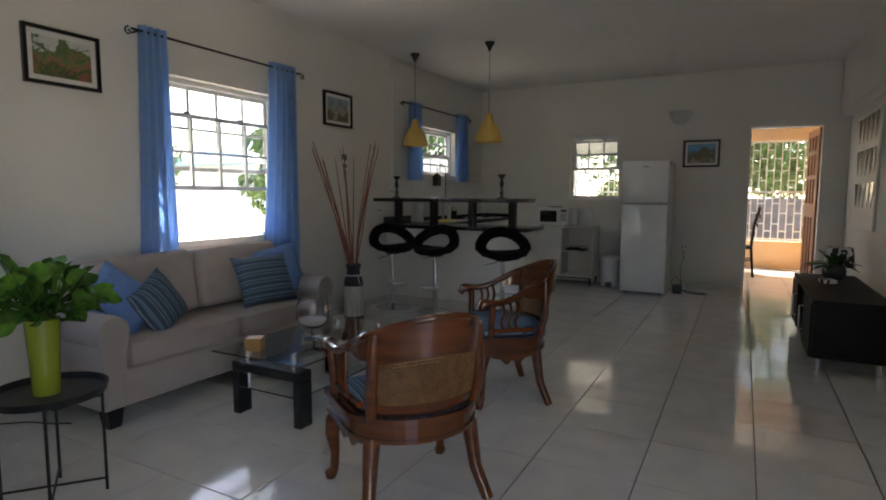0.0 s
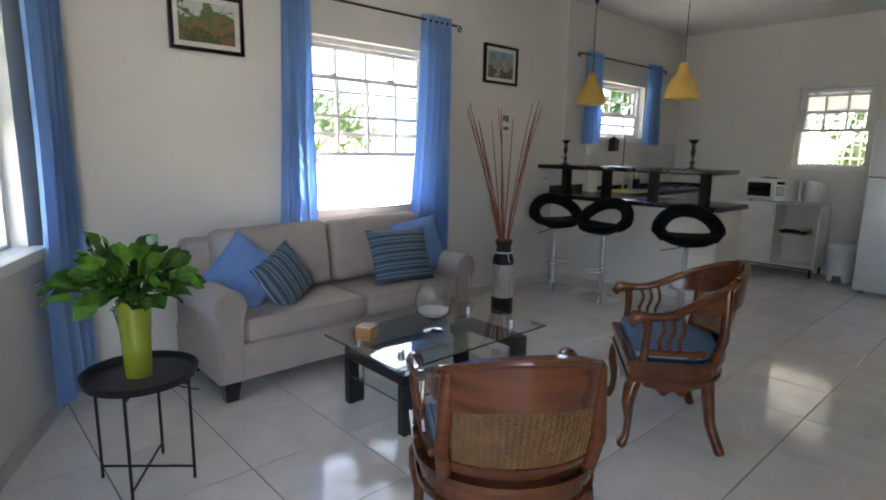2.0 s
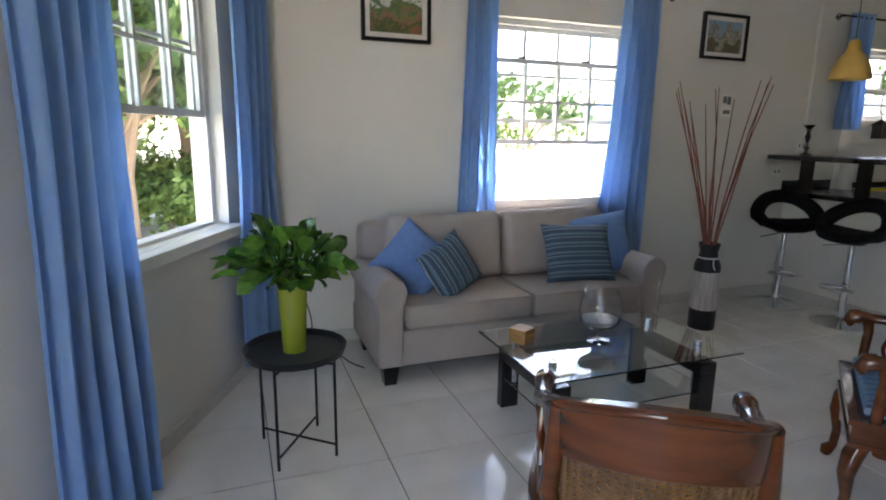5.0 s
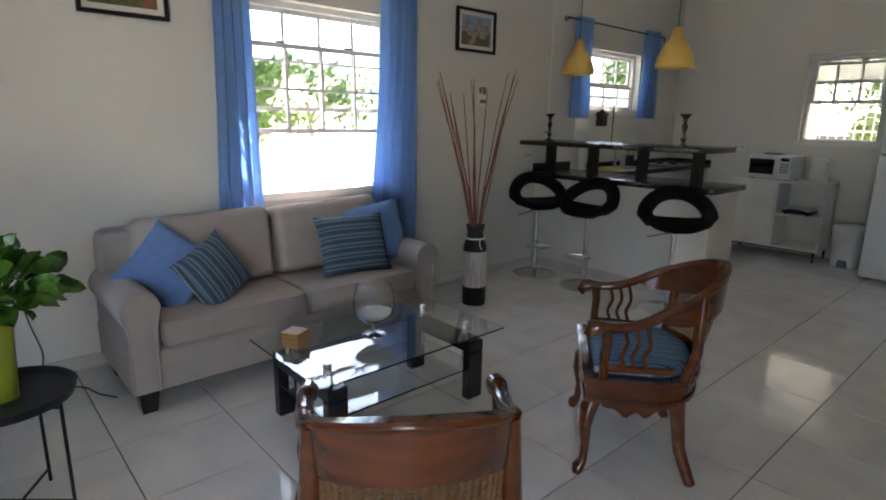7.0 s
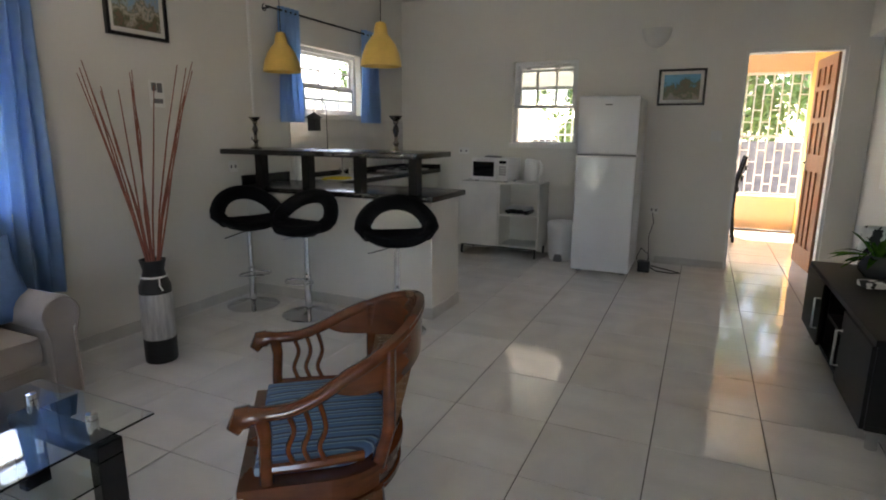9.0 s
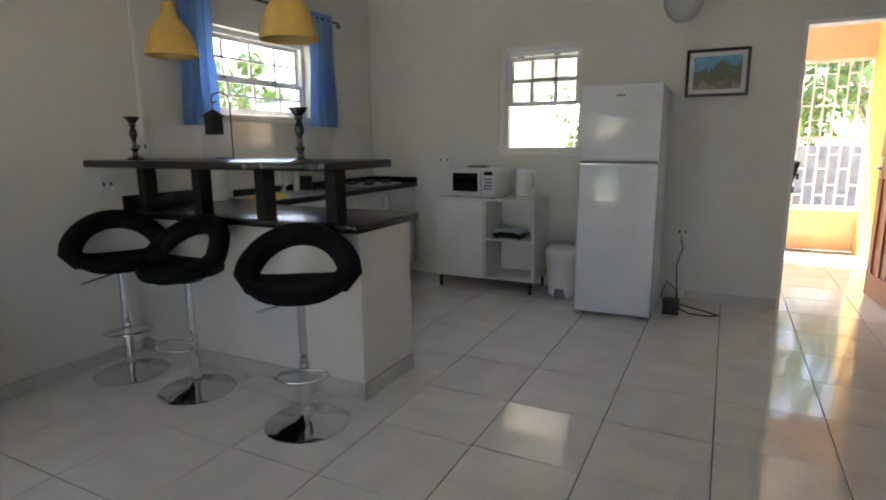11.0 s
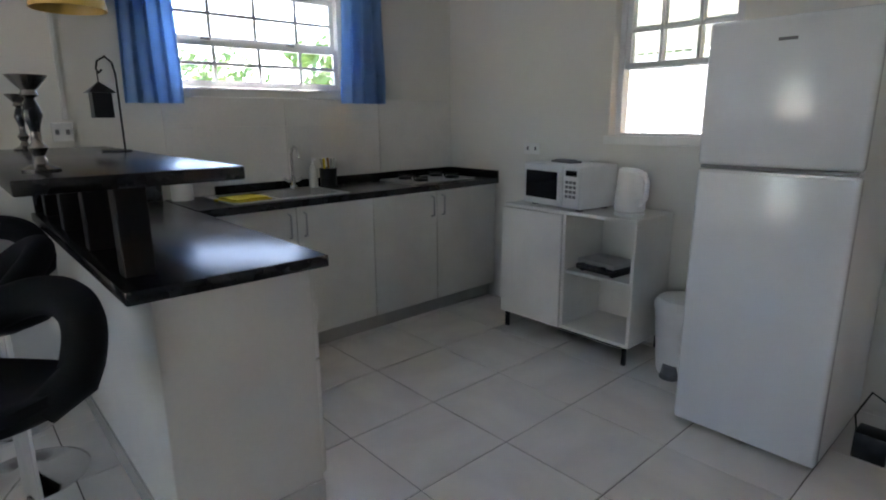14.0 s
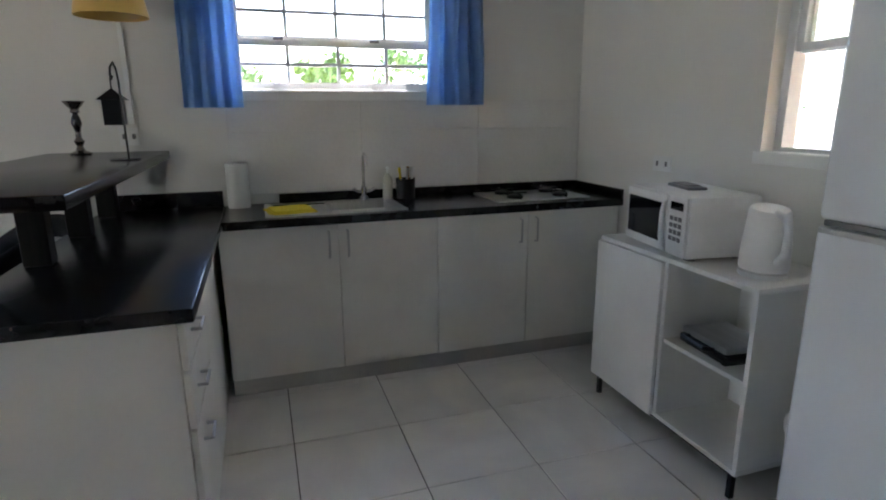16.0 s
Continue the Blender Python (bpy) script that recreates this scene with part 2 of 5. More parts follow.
# ---- mesh helpers ----
def bx(bm, x0, y0, z0, x1, y1, z1, bevel=0.0, seg=2):
    r = bmesh.ops.create_cube(bm, size=1.0)
    for v in r["verts"]:
        v.co = Vector((x0 + (v.co.x + 0.5) * (x1 - x0), y0 + (v.co.y + 0.5) * (y1 - y0), z0 + (v.co.z + 0.5) * (z1 - z0)))
    if bevel:
        es = list({e for v in r["verts"] for e in v.link_edges})
        bmesh.ops.bevel(bm, geom=es, offset=bevel, segments=seg, affect="EDGES", profile=0.5)


def tube(bm, pts, radius, seg=10, closed=False, flat=1.0):
    """A round bar along points; radius a number or one for each point; flat squeezes its second axis."""
    pts = [Vector(p) for p in pts]
    n = len(pts)
    rr = radius if hasattr(radius, "__len__") else [radius] * n
    rings = []
    up = None
    for i, p in enumerate(pts):
        a = pts[i - 1] if (i or closed) else p
        b = pts[(i + 1) % n] if (i < n - 1 or closed) else p
        d = (b - a).normalized()
        if up is None:
            up = d.orthogonal().normalized() if abs(d.z) > 0.9 else Vector((0, 0, 1))
        s = d.cross(up).normalized()
        u = s.cross(d).normalized()
        up = u
        rings.append([bm.verts.new(p + (s * math.cos(2 * math.pi * k / seg) + u * (flat * math.sin(2 * math.pi * k / seg))) * rr[i]) for k in range(seg)])
    for i in range(n if closed else n - 1):
        q, w = rings[i], rings[(i + 1) % n]
        for k in range(seg):
            bm.faces.new((q[k], q[(k + 1) % seg], w[(k + 1) % seg], w[k]))
    if not closed:
        bm.faces.new(rings[0][::-1])
        bm.faces.new(rings[-1])


def smooth(pts, n=4):
    """A smooth line through points (Catmull-Rom)."""
    p = [Vector(q) for q in pts]
    p = [2 * p[0] - p[1]] + p + [2 * p[-1] - p[-2]]
    out = []
    for i in range(1, len(p) - 2):
        for k in range(n):
            t = k / n
            out.append(0.5 * (2 * p[i] + (p[i + 1] - p[i - 1]) * t + (2 * p[i - 1] - 5 * p[i] + 4 * p[i + 1] - p[i + 2]) * t * t + (3 * p[i] - p[i - 1] - 3 * p[i + 1] + p[i + 2]) * t ** 3))
    return out + [p[-2]]


def lathe(bm, profile, seg=32, at=(0, 0, 0)):
    rings = []
    for r, z in profile:
        rings.append([bm.verts.new((at[0] + max(r, 1e-4) * math.cos(2 * math.pi * k / seg), at[1] + max(r, 1e-4) * math.sin(2 * math.pi * k / seg), at[2] + z)) for k in range(seg)])
    for q, w in zip(rings, rings[1:]):
        for k in range(seg):
            bm.faces.new((q[k], q[(k + 1) % seg], w[(k + 1) % seg], w[k]))


def mesh(name, bm, mat, parent=None, smooth=False, label=""):
    bmesh.ops.recalc_face_normals(bm, faces=bm.faces)
    me = bpy.data.meshes.new(name)
    bm.to_mesh(me)
    bm.free()
    me.materials.append(mat)
    if smooth:
        for p in me.polygons:
            p.use_smooth = True
        me.set_sharp_from_angle(angle=radians(40))
    ob = new(name, me)
    if parent:
        ob.parent = parent
    if label:
        tagged(ob, label)
    return ob


def boxes(name, mat, parent, *bs, bevel=0.0, label="", smooth=False):
    bm = bmesh.new()
    for b in bs:
        bx(bm, *b, bevel=bevel)
    return mesh(name, bm, mat, parent, smooth or bevel > 0.004, label)


def tubes(name, mat, parent, *ts, label=""):
    bm = bmesh.new()
    for pts, r in ts:
        tube(bm, pts, r)
    return mesh(name, bm, mat, parent, True, label)


def turned(name, mat, parent, profile, seg=32, at=(0, 0, 0), label=""):
    bm = bmesh.new()
    lathe(bm, profile, seg, at)
    return mesh(name, bm, mat, parent, True, label)


def thing(name, label, category, at=(0, 0, 0), rz=0, group="", kind=""):
    e = new(name)
    e.empty_display_size = 0.1
    e.matrix_world = pose(*at, 0, 0, rz)
    return tagged(e, label, category, group, kind)


def structure(name, mat, *bs, label="", bevel=0.0, m=None):
    ob = boxes(name, mat, None, *bs, bevel=bevel)
    if m is not None:
        ob.matrix_world = m
    return tagged(ob, label, kind="structure")


# ---- plan ----
WX, NY, EX, CZ = -3.045, 9.522, 1.56, 2.76      # west, north and east inner faces, ceiling
DIAG = pose(-3.045, 2.745, 0, 0, 0, -25)           # slanted wall: local x along it, local +y into the room
W1 = (4.17, 5.27, 0.86, 2.045)                    # west living window: y0, y1, z0, z1
W2 = (7.50, 8.63, 1.45, 2.06)                    # west kitchen window
NW = (-1.675, -0.98, 1.175, 2.05)                  # north kitchen window: x0, x1, z0, z1
DR = (0.54, 1.325, 2.06)                         # doorway in the north wall
DW = (0.47, 1.52, 0.83, 2.05)                    # window in the slanted wall
T = 0.17

structure("wall_west", WALL,
          (WX - T, 2.6, 0, WX, W1[0], CZ), (WX - T, W1[0], 0, WX, W1[1], W1[2]), (WX - T, W1[0], W1[3], WX, W1[1], CZ),
          (WX - T, W1[1], 0, WX, W2[0], CZ), (WX - T, W2[0], 0, WX, W2[1], W2[2]), (WX - T, W2[0], W2[3], WX, W2[1], CZ),
          (WX - T, W2[1], 0, WX, NY + T, CZ), label="off-white painted plaster wall with two windows")
structure("wall_north", WALL,
          (WX, NY, 0, NW[0], NY + T, CZ), (NW[0], NY, 0, NW[1], NY + T, NW[2]), (NW[0], NY, NW[3], NW[1], NY + T, CZ),
          (NW[1], NY, 0, DR[0], NY + T, CZ), (DR[0], NY, DR[2], DR[1], NY + T, CZ), (DR[1], NY, 0, EX + T, NY + T, CZ),
          label="off-white painted plaster wall with a doorway and a window")
structure("wall_east", WALL, (EX, 1.9, 0, EX + T, NY, CZ), (EX, 0.60, 2.1, EX + T, 1.9, CZ), label="off-white painted plaster wall")
structure("beam", WALL, (EX - 0.11, 0.80, 2.12, EX - 0.003, NY - 0.003, CZ - 0.003), label="painted boxed beam under the ceiling")
structure("wall_south", WALL,
          (-0.3, -T, 0, DW[0], 0, CZ), (DW[0], -T, 0, DW[1], 0, DW[2]), (DW[0], -T, DW[3], DW[1], 0, CZ), (DW[1], -T, 0, 5.2, 0, CZ),
          label="slanted off-white plaster wall with one window", m=DIAG)


def slab(name, mat, over, north, z0, z1, label):
    """A flat slab over the plan, whose south side follows the slanted wall."""
    a, b = DIAG @ Vector((-0.25 - over, -T - over, 0)), DIAG @ Vector((5.3, -T - over, 0))
    pts = [(WX - T - over, a.y), (b.x, b.y), (EX + T, b.y), (EX + T, north), (WX - T - over, north)]
    bm = bmesh.new()
    lo, hi = [bm.verts.new((x, y, z0)) for x, y in pts], [bm.verts.new((x, y, z1)) for x, y in pts]
    bm.faces.new(lo[::-1]), bm.faces.new(hi)
    for i in range(5):
        bm.faces.new((lo[i], lo[(i + 1) % 5], hi[(i + 1) % 5], hi[i]))
    return tagged(mesh(name, bm, mat), label, kind="structure")


slab("ceiling", CEIL, 0.0, NY + T, CZ, CZ + 0.12, "white painted ceiling")
slab("floor", GROUT, 0.0, 12.4, -0.12, -0.004, "floor of polished pale tiles with dark joints")
slab("eaves", WHITE, 0.40, NY + T, CZ + 0.13, CZ + 0.25, "white roof overhang outside the walls")
structure("baseboard", BASE, (WX + 0.001, 2.9, 0.002, WX + 0.012, 6.98, 0.075), (-0.1, NY - 0.012, 0.002, DR[0], NY - 0.001, 0.075),
          (DR[1], NY - 0.012, 0.002, EX, NY - 0.001, 0.075), label="pale tile skirting along the walls")
structure("baseboard_slanted", BASE, (0.05, 0.001, 0.002, 5.0, 0.012, 0.075), label="pale tile skirting", m=DIAG)
structure("trim_door", WHITE, (DR[0] - 0.0, NY + 0.02, 0, DR[0] + 0.025, NY + T, DR[2]), (DR[1] - 0.025, NY + 0.02, 0, DR[1], NY + T, DR[2]),
          (DR[0] + 0.025, NY + 0.02, DR[2] - 0.025, DR[1] - 0.025, NY + T, DR[2]), label="white painted door lining")


# ---- windows ----
def window(name, w, z0, z1, m, raised=0.0, cols=4, rows=2, sill=0.05, label="", upper=0.56, lower=0.5):
    """A sash window: local x along the wall, local +y into the room, y = 0 the wall's inner face. raised: height of the open part."""
    e = thing(name, label or "white aluminium sash window with muntins", "window", kind="structure")
    e.matrix_world = m
    f = 0.035
    y0, y1 = -0.13, -0.065
    boxes("frame", ALU, e, (0, y0, z0, f, y1, z1), (w - f, y0, z0, w, y1, z1), (f, y0, z0, w - f, y1, z0 + f), (f, y0, z1 - f, w - f, y1, z1))
    boxes("sill", WHITE, e, (0.002, y1 + 0.001, z0 + 0.001, w - 0.002, -0.001, z0 + 0.02), (-0.03, 0.001, z0 - 0.03, w + 0.03, sill, z0 + 0.02), bevel=0.004)
    h = z1 - z0 - 2 * f
    sh = h * lower
    spans = [("sash", -0.125, -0.105, z1 - f - h * upper, z1 - f)]
    lo = z0 + f + raised
    spans.append(("sash", -0.095, -0.075, lo, lo + sh))
    for nm, a, b, s0, s1 in spans:
        bm = bmesh.new()
        t = 0.03
        bx(bm, f, a, s0, w - f, b, s0 + t)
        bx(bm, f, a, s1 - t, w - f, b, s1)
        bx(bm, f, a, s0 + t, f + t, b, s1 - t)
        bx(bm, w - f - t, a, s0 + t, w - f, b, s1 - t)
        for c in range(1, cols):
            xc = f + (w - 2 * f) * c / cols
            bx(bm, xc - 0.009, a + 0.002, s0 + t, xc + 0.009, b - 0.002, s1 - t)
        for r in range(1, rows):
            zc = s0 + (s1 - s0) * r / rows
            bx(bm, f + t, a + 0.004, zc - 0.009, w - f - t, b - 0.004, zc + 0.009)
        mesh(nm, bm, ALU, e)
        g = boxes("pane", PANE, e, (f + 0.01, (a + b) / 2 - 0.002, s0 + 0.01, w - f - 0.01, (a + b) / 2 + 0.002, s1 - 0.01))
        g.visible_shadow = False
    tubes("latch", GREYPL, e, (((w * 0.3, -0.07, lo + sh + 0.005), (w * 0.3 + 0.05, -0.07, lo + sh + 0.005)), 0.008), (((w * 0.75, -0.07, lo + sh + 0.005), (w * 0.75 + 0.05, -0.07, lo + sh + 0.005)), 0.008))
    return e


window("window_1", W1[1] - W1[0], W1[2], W1[3], pose(WX, W1[1], 0, 0, 0, -90), raised=0.35, label="white sash window behind a sofa, lower sash raised")
window("window_2", W2[1] - W2[0], W2[2], W2[3], pose(WX, W2[1], 0, 0, 0, -90), sill=0.012, lower=0.45, label="white sash window above the sink, closed")
window("window_3", NW[1] - NW[0], NW[2], NW[3], pose(NW[1], NY, 0, 0, 0, 180), raised=0.36, cols=3, sill=0.008, label="white sash window beside the fridge, lower sash raised")
window("window_4", DW[1] - DW[0], DW[2], DW[3], DIAG @ pose(DW[0], 0, 0), raised=0.5, sill=0.07, label="white sash window in slanted wall, lower sash raised")


# ---- curtains ----
def curtain(w, z0, z1, m, label, group, folds=5, depth=0.035, flare=1.0, lean=0.0, seed=1):
    rnd = random.Random(seed)
    bm = bmesh.new()
    nx, nz = folds * 12, 14
    ph = [rnd.uniform(-0.5, 0.5) for _ in range(folds + 2)]
    grid = []
    for j in range(nz + 1):
        v = j / nz
        row = []
        for i in range(nx + 1):
            u = i / nx
            k = u * folds
            wob = ph[int(k)] * (1 - k % 1) + ph[int(k) + 1] * (k % 1)
            spread = 1 + (flare - 1) * (1 - v)
            x = (u - 0.5) * w * spread + lean * (1 - v) ** 1.6 + 0.012 * wob * math.sin(3 * v + wob)
            y = depth * (0.75 + 0.35 * wob) * math.sin(2 * math.pi * k + 0.6 * wob * (1 - v)) + 0.012 * math.sin(7 * v + 4 * u) * (1 - v)
            row.append(bm.verts.new((x, y, z0 + (z1 - z0) * v)))
        grid.append(row)
    for j in range(nz):
        for i in range(nx):
            bm.faces.new((grid[j][i], grid[j][i + 1], grid[j + 1][i + 1], grid[j + 1][i]))
    bmesh.ops.solidify(bm, geom=bm.faces, thickness=0.003)
    ob = mesh("curtain", bm, CURTAIN, None, True)
    ob.matrix_world = m
    return tagged(ob, label, "curtain", group)


def rod(length, z, m, label):
    e = thing("curtain_rod", label, "curtain rod")
    e.matrix_world = m
    tubes("bar", BLACKMET, e, (((-0.06, 0.085, z), (length + 0.06, 0.085, z)), 0.008))
    for s, x in ((-1, -0.06), (1, length + 0.06)):
        curl = [(x + s * (0.02 + 0.03 * math.sin(a * 0.9) * (1 - a / 9)), 0.085, z + 0.03 * math.cos(a * 0.9) * (1 - a / 9) - 0.02) for a in range(9)]
        tubes("finial", BLACKMET, e, (curl, 0.005))
    for x in (0.0, length):
        tubes("bracket", BLACKMET, e, (((x, 0.0, z), (x, 0.085, z)), 0.006))
    return e


WEST = pose(WX, 0, 0, 0, 0, -90)      # local x runs south, local +y into the room


def on_west(y, off=0.0):
    return pose(WX + off, y, 0, 0, 0, -90)


rod(1.42, 2.26, on_west(5.40), "thin black metal curtain rod with scroll ends above window")
curtain(0.19, 0.45, 2.30, on_west(4.065, 0.085), "blue curtain hanging beside a sash window", "living room curtains", folds=4, seed=3, flare=1.5, lean=0.02)
curtain(0.28, 0.42, 2.30, on_west(5.245, 0.085), "blue curtain hanging beside a sash window", "living room curtains", folds=5, seed=5, flare=1.45, lean=0.07)
rod(1.62, 2.27, on_west(8.84), "thin black metal curtain rod over kitchen window")
curtain(0.24, 1.385, 2.30, on_west(7.425, 0.085), "short blue kitchen curtain beside the window", "kitchen curtains", folds=4, seed=7, flare=1.15)
curtain(0.29, 1.395, 2.31, on_west(8.685, 0.085), "short blue kitchen curtain beside the window", "kitchen curtains", folds=4, seed=8, flare=1.15)
rod(1.5, 2.32, DIAG @ pose(0.18, 0, 0), "thin black metal curtain rod on the slanted wall")
curtain(0.36, 0.10, 2.36, DIAG @ pose(0.30, 0.09, 0), "long blue curtain hanging in the room corner", "living room curtains", folds=4, seed=11, flare=1.25)
curtain(0.36, 0.02, 2.36, DIAG @ pose(1.60, 0.10, 0), "long blue curtain reaching the floor", "living room curtains", folds=5, seed=12, flare=1.15, depth=0.045)


# ---- sofa ----
def cushion_mesh(bm, w, d, h, m, puff=0.5, n=14):
    """A pillow: width w (x), height d (z), thickness h (y)."""
    sides = []
    for s in (-1, 1):
        g = []
        for j in range(n + 1):
            row = []
            for i in range(n + 1):
                u, v = 2 * i / n - 1, 2 * j / n - 1
                e = max(0.0, (1 - abs(u) ** 2.6) * (1 - abs(v) ** 2.6)) ** puff
                pin = 1 - 0.07 * (1 - u * u) * abs(v) ** 3
                pin2 = 1 - 0.07 * (1 - v * v) * abs(u) ** 3
                row.append(bm.verts.new(m @ Vector((u * w / 2 * pin2, s * (0.004 + e * h / 2), v * d / 2 * pin))))
            g.append(row)
        for j in range(n):
            for i in range(n):
                bm.faces.new((g[j][i], g[j][i + 1], g[j + 1][i + 1], g[j + 1][i]))
        sides.append(g)
    a, b = sides
    for i in range(n):
        for (p, q) in (((0, i), (0, i + 1)), ((n, i), (n, i + 1)), ((i, 0), (i + 1, 0)), ((i, n), (i + 1, n))):
            bm.faces.new((a[p[0]][p[1]], a[q[0]][q[1]], b[q[0]][q[1]], b[p[0]][p[1]]))


def pillow(mat, label, at, w, h, thick, tilt):
    bm = bmesh.new()
    cushion_mesh(bm, w, h, thick, Matrix.Identity(4))
    ob = mesh("cushion", bm, mat, None, True)
    ob.matrix_world = pose(*at, *tilt)
    return tagged(ob, label, "cushion", "sofa cushions")


def sofa():
    # local frame = world; sofa backs onto the west wall
    y0, y1, xb, xf = 3.205, 5.02, WX + 0.10, -2.29
    e = thing("sofa", "grey-beige fabric two-seat sofa with rolled arms", "sofa", ((xb + xf) / 2, (y0 + y1) / 2, 0))
    ox, oy = (xb + xf) / 2, (y0 + y1) / 2
    aw = 0.17

    def L(b):
        return (b[0] - ox, b[1] - oy, b[2], b[3] - ox, b[4] - oy, b[5])
    boxes("base", SOFA, e, L((xb, y0 + 0.02, 0.10, xf + 0.0, y1 - 0.02, 0.30)), bevel=0.02)
    boxes("back_frame", SOFA, e, L((xb, y0 + 0.04, 0.28, xb + 0.17, y1 - 0.04, 0.785)), bevel=0.05)
    mid = (y0 + y1) / 2
    for a, b in ((y0 + aw, mid - 0.003), (mid + 0.003, y1 - aw)):
        boxes("seat_cushion", SOFA, e, L((xb + 0.16, a, 0.30, xf + 0.02, b, 0.44)), bevel=0.035)
        bm = bmesh.new()
        bx(bm, -0.10, a - oy + 0.004, -0.19, 0.085, b - oy - 0.004, 0.215, bevel=0.055, seg=5)
        for v in bm.verts:
            bulge = (1 - ((v.co.y + oy - (a + b) / 2) / ((b - a) / 2)) ** 2) * (1 - (v.co.z / 0.22) ** 2)
            v.co.x += 0.03 * max(0, bulge) * (v.co.x > 0)
            v.co.z += 0.012 * math.sin((v.co.y + oy) * 7) * (v.co.z > 0.15)
        bmesh.ops.rotate(bm, verts=bm.verts, cent=(0, 0, -0.19), matrix=Matrix.Rotation(radians(-9), 3, "Y"))
        bmesh.ops.translate(bm, verts=bm.verts, vec=(xb + 0.24 - ox, 0, 0.635))
        mesh("back_cushion", bm, SOFA, e, True)
        bm = bmesh.new()
        tube(bm, [(xf + 0.018 - ox, a + 0.03 - oy, 0.43), (xf + 0.018 - ox, b - 0.03 - oy, 0.43)], 0.005, 6)
        tube(bm, [(xf + 0.018 - ox, a + 0.03 - oy, 0.312), (xf + 0.018 - ox, b - 0.03 - oy, 0.312)], 0.005, 6)
        mesh("piping", bm, SOFA, e, True)
    for s, a in ((1, y0), (-1, y1)):
        ya = a + s * aw / 2
        bm = bmesh.new()
        # arm: upright panel with a rolled top
        lo, hi = min(a + s * 0.025, a + s * (aw - 0.01)), max(a + s * 0.025, a + s * (aw - 0.01))
        bx(bm, xb + 0.02 - ox, lo - oy, 0.10, xf + 0.005 - ox, hi - oy, 0.53, bevel=0.02)
        tube(bm, [(xb + 0.04 - ox, ya - oy, 0.50), (xf - 0.02 - ox, ya - oy, 0.505), (xf + 0.012 - ox, ya - oy, 0.505)], [0.088, 0.092, 0.085], 20)
        mesh("arm", bm, SOFA, e, True)
        bm = bmesh.new()
        arc = [(xf + 0.016 - ox, ya - oy + 0.08 * math.cos(t), 0.505 + 0.08 * math.sin(t)) for t in np.linspace(0, math.pi, 12)]
        tube(bm, [(xf + 0.012 - ox, ya - oy + 0.055, 0.12)] + [(xf + 0.012 - ox, ya - oy + 0.055, 0.4)] + arc + [(xf + 0.012 - ox, ya - oy - 0.055, 0.4), (xf + 0.012 - ox, ya - oy - 0.055, 0.12)], 0.006, 6)
        mesh("arm_piping", bm, SOFA, e, True)
    for x in (xb + 0.08, xf - 0.05):
        for y in (y0 + 0.09, y1 - 0.09):
            bm = bmesh.new()
            tube(bm, [(x - ox, y - oy, 0.0), (x - ox, y - oy, 0.105)], [0.045, 0.062], 4)
            mesh("leg", bm, BLACKLAC, e, label="black tapered wooden foot")
    return e


sofa()
pillow(BLUECUSH, "plain blue cushion leaning on the sofa arm", (-2.565, 3.50, 0.60), 0.37, 0.37, 0.14, (-30, 38, 62))
pillow(TEALSTRIPE, "blue and teal striped cushion on the sofa", (-2.475, 3.685, 0.575), 0.32, 0.32, 0.13, (-38, 58, 70))
pillow(BLUECUSH, "plain blue cushion behind a striped one", (-2.585, 4.75, 0.63), 0.42, 0.40, 0.12, (-22, -8, 76))
pillow(TEALSTRIPE, "dark blue striped cushion standing on the sofa", (-2.49, 4.53, 0.605), 0.44, 0.37, 0.14, (-26, 0, 80))


# ---- coffee table ----
def coffee_table():
    x0, x1, y0, y1, h = -2.01, -1.375, 3.66, 4.675, 0.365
    e = thing("coffee_table", "glass coffee table with black lacquered legs", "table", ((x0 + x1) / 2, (y0 + y1) / 2, 0))
    w, d = (x1 - x0) / 2, (y1 - y0) / 2
    boxes("glass_top", TABLEGLASS, e, (-w, -d, h - 0.008, w, d, h), bevel=0.002, label="clear glass top")
    boxes("glass_shelf", TABLEGLASS, e, (-w + 0.09, -d + 0.08, 0.155, w - 0.09, d - 0.08, 0.162), label="clear lower glass shelf")
    for s in (-1, 1):
        yc = s * (d - 0.12)
        bm = bmesh.new()
        bx(bm, -w + 0.07, yc - 0.045, 0.245, w - 0.07, yc + 0.045, 0.30, bevel=0.004)
        for q in (-1, 1):
            xa, xb_ = sorted((q * (w - 0.07), q * (w - 0.12)))
            bx(bm, xa, yc - 0.045, 0.0, xb_, yc + 0.045, 0.244, bevel=0.004)
        mesh("leg_frame", bm, BLACKLAC, e)
        for q in (-1, 1):
            turned("glass_support", CHROME, e, ((0, 0), (0.02, 0), (0.02, 0.06), (0, 0.06)), 16, (q * (w - 0.15), yc, 0.3005), label="chrome cylinder")
            turned("glass_cap", CHROME, e, ((0, 0), (0.018, 0), (0.018, 0.02), (0, 0.022)), 16, (q * (w - 0.15), yc, h + 0.0005), label="chrome cap")
            turned("shelf_rod", CHROME, e, ((0, 0), (0.012, 0), (0.012, 0.10), (0, 0.10)), 12, (q * (w - 0.155), yc - s * 0.0, 0.145), label="chrome rod")
    return e


